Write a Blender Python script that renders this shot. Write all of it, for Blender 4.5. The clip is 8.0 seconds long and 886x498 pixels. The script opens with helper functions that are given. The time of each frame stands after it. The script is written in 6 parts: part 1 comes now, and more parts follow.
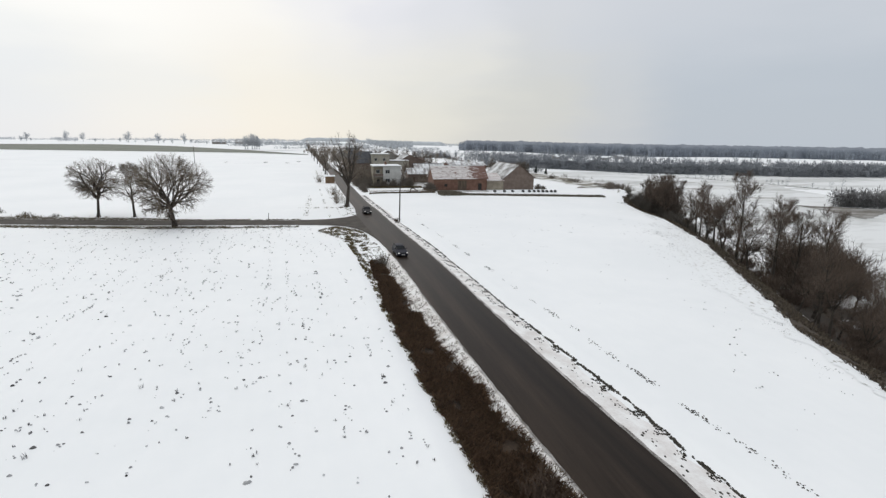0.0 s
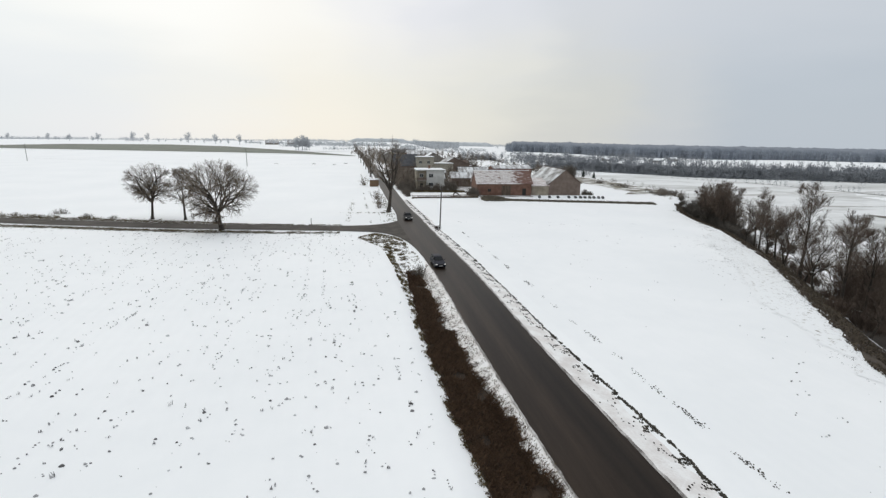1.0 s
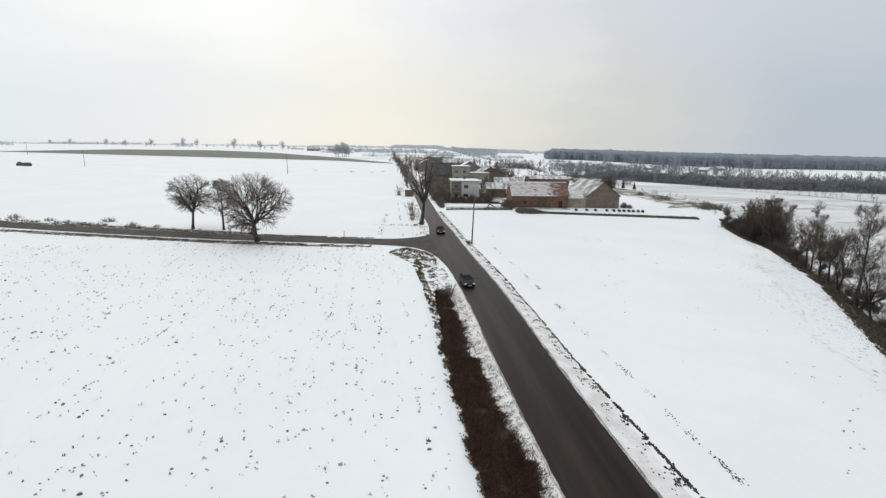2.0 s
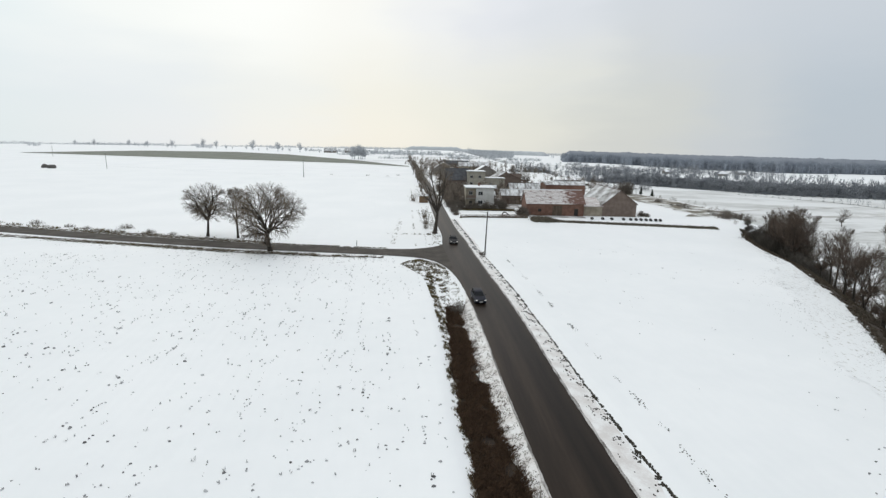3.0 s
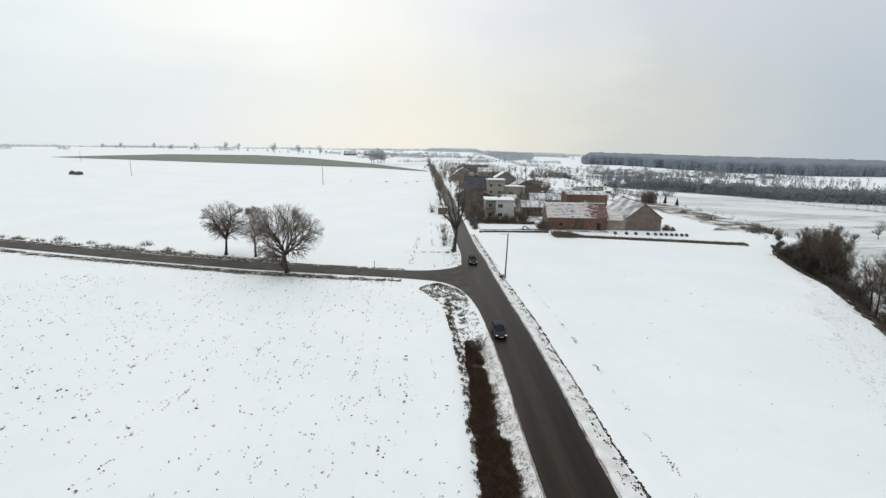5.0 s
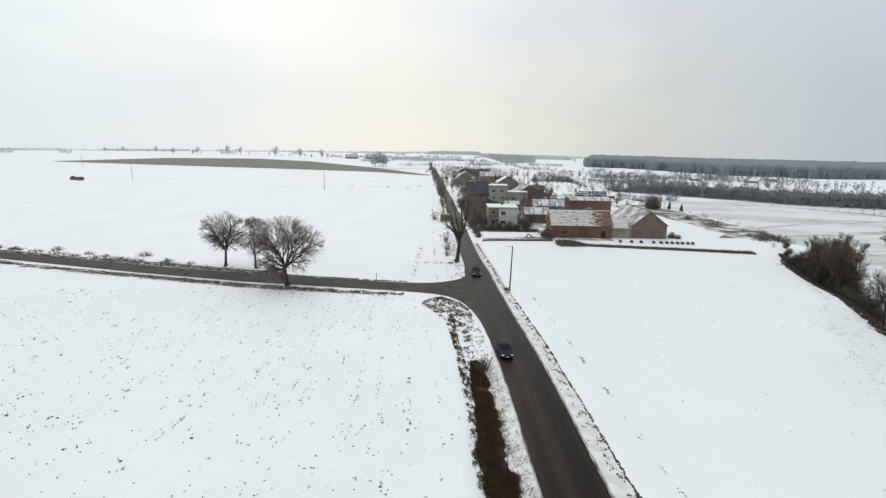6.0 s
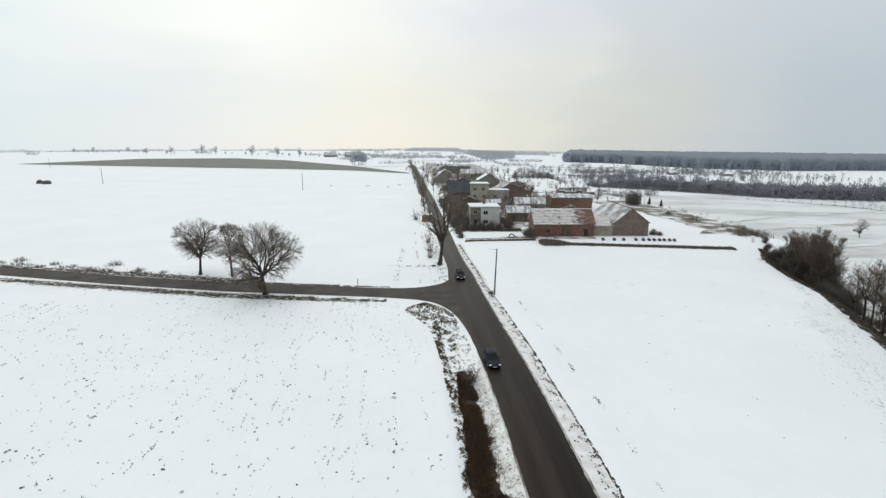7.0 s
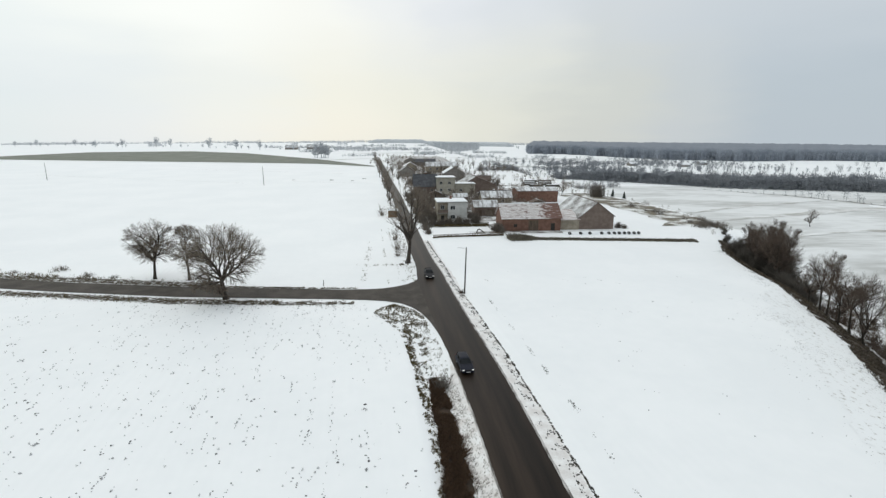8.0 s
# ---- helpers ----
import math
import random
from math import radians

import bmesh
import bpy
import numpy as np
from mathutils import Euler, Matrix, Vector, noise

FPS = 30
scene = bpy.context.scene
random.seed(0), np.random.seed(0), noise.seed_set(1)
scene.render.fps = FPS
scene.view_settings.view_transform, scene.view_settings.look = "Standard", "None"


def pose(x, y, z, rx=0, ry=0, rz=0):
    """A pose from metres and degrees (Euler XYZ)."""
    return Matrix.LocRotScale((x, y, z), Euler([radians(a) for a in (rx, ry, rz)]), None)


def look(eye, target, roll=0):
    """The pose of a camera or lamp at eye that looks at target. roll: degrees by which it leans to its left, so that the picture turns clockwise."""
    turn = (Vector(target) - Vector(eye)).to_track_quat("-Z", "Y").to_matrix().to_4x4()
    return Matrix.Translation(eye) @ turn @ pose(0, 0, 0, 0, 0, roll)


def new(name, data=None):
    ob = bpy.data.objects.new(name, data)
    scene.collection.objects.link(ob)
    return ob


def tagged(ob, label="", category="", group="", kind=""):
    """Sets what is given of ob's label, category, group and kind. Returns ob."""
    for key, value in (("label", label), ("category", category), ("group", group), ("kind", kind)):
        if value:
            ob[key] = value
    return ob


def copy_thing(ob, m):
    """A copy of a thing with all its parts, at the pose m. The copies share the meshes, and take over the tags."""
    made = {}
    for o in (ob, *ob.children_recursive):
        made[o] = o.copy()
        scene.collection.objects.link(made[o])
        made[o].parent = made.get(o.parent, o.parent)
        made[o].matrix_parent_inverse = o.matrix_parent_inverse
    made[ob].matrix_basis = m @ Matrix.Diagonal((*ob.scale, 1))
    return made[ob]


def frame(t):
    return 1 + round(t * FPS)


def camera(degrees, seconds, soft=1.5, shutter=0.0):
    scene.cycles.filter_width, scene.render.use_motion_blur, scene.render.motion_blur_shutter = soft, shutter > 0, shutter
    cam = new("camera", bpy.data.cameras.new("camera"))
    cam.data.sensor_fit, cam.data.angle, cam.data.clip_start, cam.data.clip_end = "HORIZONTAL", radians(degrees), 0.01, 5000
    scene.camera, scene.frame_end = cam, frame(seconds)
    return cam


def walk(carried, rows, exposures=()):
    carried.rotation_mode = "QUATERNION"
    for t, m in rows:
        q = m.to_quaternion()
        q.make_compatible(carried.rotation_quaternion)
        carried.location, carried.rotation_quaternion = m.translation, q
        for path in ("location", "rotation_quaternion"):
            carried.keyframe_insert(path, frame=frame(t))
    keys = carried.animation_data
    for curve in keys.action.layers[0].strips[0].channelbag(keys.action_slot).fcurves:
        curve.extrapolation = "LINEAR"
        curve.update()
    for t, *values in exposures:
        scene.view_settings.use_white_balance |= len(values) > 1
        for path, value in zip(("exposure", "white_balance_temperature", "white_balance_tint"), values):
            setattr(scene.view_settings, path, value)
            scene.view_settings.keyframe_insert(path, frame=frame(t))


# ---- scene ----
cam = camera(82.9, 8.0, soft=1.35)
PATH = [
    (0, (-1.889, 2.764, 17.054), (-1.441, 4.663, 16.615), 0.7),
    (0.5, (-1.288, 3.773, 17.601), (-0.923, 5.689, 17.157), 0.8),
    (1, (-0.694, 4.506, 18.264), (-0.42, 6.438, 17.824), 0.8),
    (1.5, (-0.08, 5.187, 18.986), (0.109, 7.132, 18.559), 0.9),
    (3, (1.003, 6.984, 21.593), (1.071, 8.939, 21.177), 1.2),
    (3.5, (1.083, 7.543, 22.459), (1.132, 9.499, 22.044), 1.3),
    (4, (1.1, 8.169, 23.398), (1.13, 10.125, 22.979), 1.3),
    (4.5, (1.057, 9.074, 24.355), (1.063, 11.029, 23.936), 1.2),
    (6, (0.578, 12.299, 26.794), (0.565, 14.257, 26.386), 0.9),
    (6.5, (0.461, 13.538, 27.199), (0.474, 15.495, 26.789), 0.5),
    (7, (0.314, 14.731, 27.728), (0.375, 16.685, 27.307), 0.2),
    (7.5, (-0.093, 15.946, 28.347), (0.04, 17.893, 27.909), 0.3),
    (8, (-0.065, 17.005, 28.629), (0.131, 18.943, 28.176), 0.1),
]
walk(cam, [(t, look(e, g, r)) for t, e, g, r in PATH], [(0.0, -0.03, 6520, 11), (1.5, -0.03, 6480, 9.5), (3.5, -0.03, 6440, 8.5), (8.0, -0.03, 6430, 7)])

# ---- light ----
def srgb(*c):
    """Display values 0 to 255 as linear light."""
    return tuple((v / 255 / 12.92) if v < 10.3 else ((v / 255 + 0.055) / 1.055) ** 2.4 for v in c)


def sky():
    """An overcast winter sky: a bright veil before the sun, a cream band low down and blue-grey cloud to the east."""
    w = bpy.data.worlds.new("winter_sky")
    scene.world = w
    w.use_nodes = True
    nt = w.node_tree
    nt.nodes.clear()
    N, L = nt.nodes.new, nt.links.new
    out, bg = N("ShaderNodeOutputWorld"), N("ShaderNodeBackground")
    L(bg.outputs[0], out.inputs[0])
    tc = N("ShaderNodeTexCoord")
    nis = N("ShaderNodeTexSky")
    nis.sky_type = "NISHITA"
    nis.sun_disc = False
    nis.sun_elevation = radians(SUN_EL)
    nis.sun_rotation = radians(SUN_AZ)
    thin = N("ShaderNodeVectorMath")
    thin.operation = "SCALE"
    thin.inputs[3].default_value = 0.1
    L(nis.outputs[0], thin.inputs[0])
    nrm = N("ShaderNodeVectorMath")
    nrm.operation = "NORMALIZE"
    L(tc.outputs["Generated"], nrm.inputs[0])
    sep = N("ShaderNodeSeparateXYZ")
    L(nrm.outputs[0], sep.inputs[0])

    def cloud(scale, stretch, detail, shift):
        mp, no = N("ShaderNodeMapping"), N("ShaderNodeTexNoise")
        mp.inputs["Scale"].default_value = stretch
        mp.inputs["Location"].default_value = (shift, 0, 0)
        no.inputs["Scale"].default_value, no.inputs["Detail"].default_value, no.inputs["Roughness"].default_value = scale, detail, 0.5
        L(nrm.outputs[0], mp.inputs[0])
        L(mp.outputs[0], no.inputs[0])
        return no

    def warped(value, no, amount):
        a, b = N("ShaderNodeMath"), N("ShaderNodeMath")
        a.operation, b.operation = "SUBTRACT", "MULTIPLY_ADD"
        a.inputs[1].default_value = 0.5
        b.inputs[1].default_value = amount
        L(no.outputs[0], a.inputs[0])
        L(a.outputs[0], b.inputs[0])
        L(value, b.inputs[2])
        return b.outputs[0]

    def ramp(value, stops):
        r, m = N("ShaderNodeValToRGB"), N("ShaderNodeMapRange")
        m.inputs[1].default_value, m.inputs[2].default_value = -1.0, 1.0
        L(value, m.inputs[0])
        L(m.outputs[0], r.inputs[0])
        r.color_ramp.interpolation = "EASE"
        el = r.color_ramp.elements
        el[0].position, el[0].color = (stops[0][0] + 1) / 2, (*srgb(*stops[0][1]), 1)
        el[1].position, el[1].color = (stops[-1][0] + 1) / 2, (*srgb(*stops[-1][1]), 1)
        for p, c in stops[1:-1]:
            el.new((p + 1) / 2).color = (*srgb(*c), 1)
        return r.outputs[0]

    broad, fine = cloud(1.7, (1.4, 1.4, 4.5), 4, 0.4), cloud(3.4, (1.3, 1.3, 7.0), 5, 3.1)
    x = warped(warped(sep.outputs[0], broad, 0.30), fine, 0.10)
    z = warped(warped(sep.outputs[2], broad, 0.12), fine, 0.07)
    lift = N("ShaderNodeMapRange")
    lift.interpolation_type = "SMOOTHSTEP"
    lift.inputs[1].default_value, lift.inputs[2].default_value = 0.05, 0.24
    L(z, lift.inputs[0])
    veil = N("ShaderNodeMix")
    veil.data_type = "RGBA"
    L(lift.outputs[0], veil.inputs[0])
    L(ramp(x, LOW_CLOUD), veil.inputs[6])
    L(ramp(x, HIGH_CLOUD), veil.inputs[7])
    # the cloud is brighter overhead than near the horizon
    top = N("ShaderNodeMapRange")
    top.inputs[1].default_value, top.inputs[2].default_value = 0.34, 0.90
    top.inputs[3].default_value, top.inputs[4].default_value = 1.0, ZENITH
    L(sep.outputs[2], top.inputs[0])
    dome = N("ShaderNodeVectorMath")
    dome.operation = "SCALE"
    L(veil.outputs[2], dome.inputs[0])
    L(top.outputs[0], dome.inputs[3])
    # away from the sun the overcast is dimmer and bluer
    away, shade = N("ShaderNodeMapRange"), N("ShaderNodeMix")
    away.interpolation_type = "SMOOTHSTEP"
    away.inputs[1].default_value, away.inputs[2].default_value = 0.35, -0.65
    L(sep.outputs[1], away.inputs[0])
    shade.data_type, shade.blend_type = "RGBA", "MULTIPLY"
    shade.inputs[7].default_value = (*AWAY, 1)
    L(away.outputs[0], shade.inputs[0])
    L(dome.outputs[0], shade.inputs[6])
    mix = N("ShaderNodeMix")
    mix.data_type = "RGBA"
    mix.inputs[0].default_value = 0.97
    L(thin.outputs[0], mix.inputs[6])
    L(shade.outputs[2], mix.inputs[7])
    L(mix.outputs[2], bg.inputs[0])
    bg.inputs[1].default_value = SKY_STRENGTH
    d = bpy.data.lights.new("sun", "SUN")
    d.energy, d.angle, d.color = SUN_POWER, radians(50), (1.0, 0.95, 0.88)
    s = new("sun", d)
    a, e = radians(SUN_AZ), radians(SUN_EL)
    s.matrix_world = look((math.sin(a) * 100, math.cos(a) * 100, math.tan(e) * 100), (0, 0, 0))


SUN_AZ, SUN_EL, SUN_POWER, SKY_STRENGTH, ZENITH = -14.0, 24.0, 0.26, 1.0, 1.47
AWAY = (0.605, 0.63, 0.650)
LOW_CLOUD = [(-0.70, (226, 236, 239)), (-0.48, (231, 236, 240)), (-0.30, (237, 239, 237)), (-0.12, (241, 239, 230)), (0.05, (237, 236, 227)), (0.22, (228, 228, 220)), (0.38, (211, 213, 210)), (0.50, (203, 208, 212)), (0.64, (190, 199, 208))]
HIGH_CLOUD = [(-0.66, (242, 248, 248)), (-0.45, (250, 252, 249)), (-0.28, (253, 254, 251)), (-0.10, (249, 249, 245)), (0.02, (241, 242, 243)), (0.11, (232, 234, 239)), (0.22, (225, 228, 233)), (0.36, (215, 219, 224)), (0.64, (206, 212, 219))]
sky()


# ---- materials ----
def material(name, base, second=None, scale=1.0, rough=0.8, metal=0.0, bump=0.0, bump_scale=20.0, spread=(0.35, 0.65), random_mix=0.0, coords="Object", stretch=(1, 1, 1), gloss=0.5):
    """A surface of two colours mixed by noise at two scales, with a fine relief."""
    m = bpy.data.materials.new(name)
    m.use_nodes = True
    nt = m.node_tree
    b = nt.nodes["Principled BSDF"]
    N, L = nt.nodes.new, nt.links.new
    b.inputs["Roughness"].default_value, b.inputs["Metallic"].default_value = rough, metal
    b.inputs["Base Color"].default_value = (*base, 1)
    b.inputs["Specular IOR Level"].default_value = gloss
    tc = N("ShaderNodeTexCoord")
    mp = N("ShaderNodeMapping")
    mp.inputs["Scale"].default_value = stretch
    L(tc.outputs[coords], mp.inputs[0])
    if second:
        n1, n2 = N("ShaderNodeTexNoise"), N("ShaderNodeTexNoise")
        for n, s, d in ((n1, scale, 6), (n2, scale * 9, 4)):
            n.inputs["Scale"].default_value, n.inputs["Detail"].default_value = s, d
            L(mp.outputs[0], n.inputs[0])
        add = N("ShaderNodeMath")
        add.operation = "MULTIPLY_ADD"
        add.inputs[1].default_value = 0.4
        L(n2.outputs[0], add.inputs[0])
        sub = N("ShaderNodeMath")
        sub.operation = "SUBTRACT"
        sub.inputs[1].default_value = 0.2
        L(n1.outputs[0], add.inputs[2])
        L(add.outputs[0], sub.inputs[0])
        last = sub
        if random_mix:
            oi = N("ShaderNodeObjectInfo")
            r = N("ShaderNodeMath")
            r.operation = "MULTIPLY_ADD"
            r.inputs[1].default_value = random_mix
            L(oi.outputs["Random"], r.inputs[0])
            L(sub.outputs[0], r.inputs[2])
            last = r
        mr = N("ShaderNodeMapRange")
        mr.inputs[1].default_value, mr.inputs[2].default_value = spread
        L(last.outputs[0], mr.inputs[0])
        mx = N("ShaderNodeMix")
        mx.data_type = "RGBA"
        mx.inputs[6].default_value, mx.inputs[7].default_value = (*base, 1), (*second, 1)
        L(mr.outputs[0], mx.inputs[0])
        L(mx.outputs[2], b.inputs["Base Color"])
    if bump:
        nb, bu = N("ShaderNodeTexNoise"), N("ShaderNodeBump")
        nb.inputs["Scale"].default_value, nb.inputs["Detail"].default_value = bump_scale, 4
        bu.inputs["Strength"].default_value, bu.inputs["Distance"].default_value = bump, 0.05
        L(mp.outputs[0], nb.inputs[0])
        L(nb.outputs[0], bu.inputs["Height"])
        L(bu.outputs[0], b.inputs["Normal"])
    return m


def island_material(name, c0, c1, rough=0.9, soft=0.0):
    """Loose bits (blades, clods, twigs), each of its own shade between two colours."""
    m = bpy.data.materials.new(name)
    m.use_nodes = True
    nt = m.node_tree
    b = nt.nodes["Principled BSDF"]
    N, L = nt.nodes.new, nt.links.new
    g, mx = N("ShaderNodeNewGeometry"), N("ShaderNodeMix")
    mx.data_type = "RGBA"
    mx.inputs[6].default_value, mx.inputs[7].default_value = (*c0, 1), (*c1, 1)
    L(g.outputs["Random Per Island"], mx.inputs[0])
    L(mx.outputs[2], b.inputs["Base Color"])
    b.inputs["Roughness"].default_value = rough
    return m


M = {}
M["snow"] = material("snow", (0.862, 0.872, 0.882), (0.902, 0.907, 0.914), 0.05, 0.7, bump=0.35, bump_scale=1.3)
def drill_rows(m):
    nt = m.node_tree
    N, L = nt.nodes.new, nt.links.new
    tc, wv, bu = N("ShaderNodeTexCoord"), N("ShaderNodeTexWave"), N("ShaderNodeBump")
    mp = N("ShaderNodeMapping")
    mp.inputs["Rotation"].default_value = (0, 0, radians(-5.8))
    L(tc.outputs["Object"], mp.inputs[0])
    L(mp.outputs[0], wv.inputs[0])
    wv.inputs["Scale"].default_value, wv.inputs["Distortion"].default_value = 0.28, 1.2
    wv.inputs["Detail"].default_value, wv.inputs["Detail Scale"].default_value = 2, 0.4
    bu.inputs["Strength"].default_value, bu.inputs["Distance"].default_value = 0.10, 0.10
    b = nt.nodes["Principled BSDF"]
    old = b.inputs["Normal"].links[0].from_node
    L(wv.outputs["Fac"], bu.inputs["Height"])
    L(old.outputs[0], bu.inputs["Normal"])
    L(bu.outputs[0], b.inputs["Normal"])


drill_rows(M["snow"])
M["thin_snow"] = material("thin_meadow_snow", (0.47, 0.47, 0.455), (0.76, 0.765, 0.765), 0.022, 0.8, bump=0.4, bump_scale=1.5, spread=(0.30, 0.55), stretch=(0.5, 1.6, 1))
M["yard"] = material("trampled_yard", (0.14, 0.115, 0.095), (0.74, 0.74, 0.745), 0.25, 0.9, bump=0.5, bump_scale=4, spread=(0.38, 0.62))
M["row_twig"] = island_material("roadside_twigs", (0.140, 0.113, 0.090), (0.25, 0.206, 0.166))
M["snow_cap"] = material("snow_cap", (0.78, 0.80, 0.83), (0.87, 0.88, 0.89), 0.6, 0.7, bump=0.3, bump_scale=3)
M["asphalt"] = material("wet_asphalt", (0.0165, 0.0108, 0.0074), (0.0310, 0.0210, 0.0148), 0.5, 0.48, bump=0.2, bump_scale=30, stretch=(1, 0.06, 1), gloss=0.11)
def wheel_tracks(m, tracks):
    """Darker, wetter bands along a road, by the place across it."""
    nt = m.node_tree
    N, L = nt.nodes.new, nt.links.new
    b = nt.nodes["Principled BSDF"]
    uv, sep, no, warp, ramp, mx = N("ShaderNodeUVMap"), N("ShaderNodeSeparateXYZ"), N("ShaderNodeTexNoise"), N("ShaderNodeMath"), N("ShaderNodeValToRGB"), N("ShaderNodeMix")
    uv.uv_map = "strip"
    L(uv.outputs[0], sep.inputs[0])
    tc = N("ShaderNodeTexCoord")
    L(tc.outputs["Object"], no.inputs[0])
    no.inputs["Scale"].default_value = 0.09
    warp.operation = "MULTIPLY_ADD"
    warp.inputs[1].default_value = 0.10
    L(no.outputs[0], warp.inputs[0])
    L(sep.outputs[0], warp.inputs[2])
    L(warp.outputs[0], ramp.inputs[0])
    el = ramp.color_ramp.elements
    el[0].position, el[0].color = 0.0, (1, 1, 1, 1)
    el[1].position, el[1].color = 1.0, (1, 1, 1, 1)
    for p, v in tracks:
        el.new(p).color = (v, v, v, 1)
    old = b.inputs["Base Color"].links[0].from_socket
    mx.data_type, mx.blend_type = "RGBA", "MULTIPLY"
    mx.inputs[0].default_value = 1.0
    L(old, mx.inputs[6])
    L(ramp.outputs[0], mx.inputs[7])
    L(mx.outputs[2], b.inputs["Base Color"])
    return m


wheel_tracks(M["asphalt"], ((0.08, 1.25), (0.20, 0.95), (0.30, 0.85), (0.42, 1.15), (0.56, 1.0), (0.66, 0.50), (0.74, 0.60), (0.84, 0.42), (0.93, 0.75)))
M["asphalt_side"] = material("worn_asphalt", (0.050, 0.043, 0.037), (0.085, 0.074, 0.064), 0.35, 0.8, bump=0.25, bump_scale=30, gloss=0.2)
M["earth"] = material("dead_grass_bed", (0.022, 0.014, 0.009), (0.050, 0.031, 0.019), 0.9, 0.95, bump=0.8, bump_scale=9)
M["verge_earth"] = material("verge_earth", (0.075, 0.060, 0.044), (0.78, 0.78, 0.78), 1.3, 0.95, bump=0.7, bump_scale=6, spread=(0.49, 0.61))
M["hedge"] = island_material("hedge_twigs", (0.12, 0.105, 0.078), (0.22, 0.195, 0.15))
M["dirty_snow"] = material("dirty_snow", (0.69, 0.655, 0.635), (0.85, 0.84, 0.832), 0.7, 0.8, bump=0.5, bump_scale=5)
M["slush"] = material("grey_slush", (0.13, 0.118, 0.108), (0.52, 0.50, 0.485), 1.3, 0.7, bump=0.5, bump_scale=10, spread=(0.38, 0.62), stretch=(1, 0.4, 1))
M["olive"] = material("winter_crop", (0.155, 0.165, 0.132), (0.215, 0.222, 0.188), 0.06, 0.95, bump=0.4, bump_scale=4)
M["reeds"] = material("reed_bed", (0.15, 0.135, 0.115), (0.42, 0.41, 0.40), 0.14, 0.95, spread=(0.40, 0.75), bump=0.6, bump_scale=2, stretch=(0.4, 1.4, 1))
M["wet_meadow"] = material("wet_meadow", (0.40, 0.385, 0.36), (0.80, 0.80, 0.80), 0.10, 0.9, spread=(0.38, 0.66), bump=0.5, bump_scale=2, stretch=(0.4, 1.2, 1))
M["dry"] = material("dry_meadow", (0.19, 0.168, 0.125), (0.78, 0.78, 0.775), 0.22, 0.95, spread=(0.36, 0.56), bump=0.5, bump_scale=3, stretch=(1.5, 0.5, 1))
M["rough_meadow"] = material("rough_meadow", (0.15, 0.128, 0.092), (0.76, 0.76, 0.755), 0.16, 0.95, spread=(0.44, 0.60), bump=0.5, bump_scale=3)
M["bark"] = material("bark", (0.034, 0.027, 0.022), (0.074, 0.061, 0.049), 3, 0.95, bump=0.8, bump_scale=14)
M["twig"] = island_material("twigs", (0.115, 0.090, 0.068), (0.225, 0.182, 0.140))
M["brush"] = island_material("brush_twigs", (0.11, 0.094, 0.078), (0.20, 0.172, 0.144))
M["thicket_twig"] = island_material("thicket_twigs", (0.078, 0.068, 0.057), (0.145, 0.128, 0.108))
# trees by the river: the valley's bluish haze is part of this colour
M["river_twig_haze"] = island_material("river_twigs_haze", (0.215, 0.228, 0.250), (0.290, 0.303, 0.325))
M["plank"] = material("brown_planks", (0.14, 0.088, 0.05), (0.21, 0.14, 0.085), 1.5, 0.9, bump=0.3, stretch=(4, 4, 0.4))
M["bend_twig"] = island_material("river_bend_twigs", (0.125, 0.122, 0.122), (0.20, 0.196, 0.196))
# middle-distance twigs: haze is mixed into the colour as a bluish lift
M["haze_twig"] = island_material("haze_tinted_twigs", (0.20, 0.208, 0.222), (0.30, 0.306, 0.318))
# forest trees and crowns: blue-grey distance haze is put into the base colours
M["far_wood_haze"] = island_material("far_wood_haze", (0.275, 0.305, 0.352), (0.315, 0.345, 0.392))
M["far_canopy_haze"] = material("far_canopy_haze", (0.165, 0.186, 0.222), (0.205, 0.226, 0.262), 0.02, 0.95, spread=(0.3, 0.7))
# undergrowth by the river, with the same haze tint in its colour
M["river_canopy_haze"] = material("river_canopy_haze", (0.135, 0.144, 0.160), (0.19, 0.20, 0.218), 0.25, 0.95, bump=0.8, bump_scale=1.2)
# ridge crowns: distance haze painted in as a pale base colour
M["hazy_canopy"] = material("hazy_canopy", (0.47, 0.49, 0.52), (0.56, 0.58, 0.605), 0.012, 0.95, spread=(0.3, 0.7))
M["bank_earth"] = material("bank_earth", (0.042, 0.032, 0.024), (0.090, 0.070, 0.053), 0.8, 0.95, bump=0.8, bump_scale=7)
M["brushy_foot"] = material("brushy_foot", (0.050, 0.039, 0.030), (0.76, 0.76, 0.77), 0.20, 0.95, bump=0.8, bump_scale=6, spread=(0.60, 0.66))
M["bank_grass"] = island_material("bank_dead_grass", (0.050, 0.038, 0.027), (0.125, 0.098, 0.070))
M["red_brush"] = island_material("reddish_brush_twigs", (0.068, 0.049, 0.037), (0.145, 0.106, 0.081))
# skyline trees: more haze in the base colour the farther they stand
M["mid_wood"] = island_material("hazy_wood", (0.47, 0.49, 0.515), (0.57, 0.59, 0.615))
M["haze_pale_wood"] = island_material("haze_pale_wood", (0.54, 0.555, 0.58), (0.68, 0.69, 0.71))
M["grass"] = island_material("dead_grass", (0.050, 0.029, 0.017), (0.140, 0.083, 0.047))
M["ditch_twig"] = island_material("ditch_twigs", (0.055, 0.036, 0.026), (0.12, 0.082, 0.058))
M["grass_pale"] = island_material("pale_grass", (0.050, 0.037, 0.016), (0.200, 0.155, 0.076))
M["clod"] = island_material("clods", (0.035, 0.032, 0.030), (0.60, 0.605, 0.615))
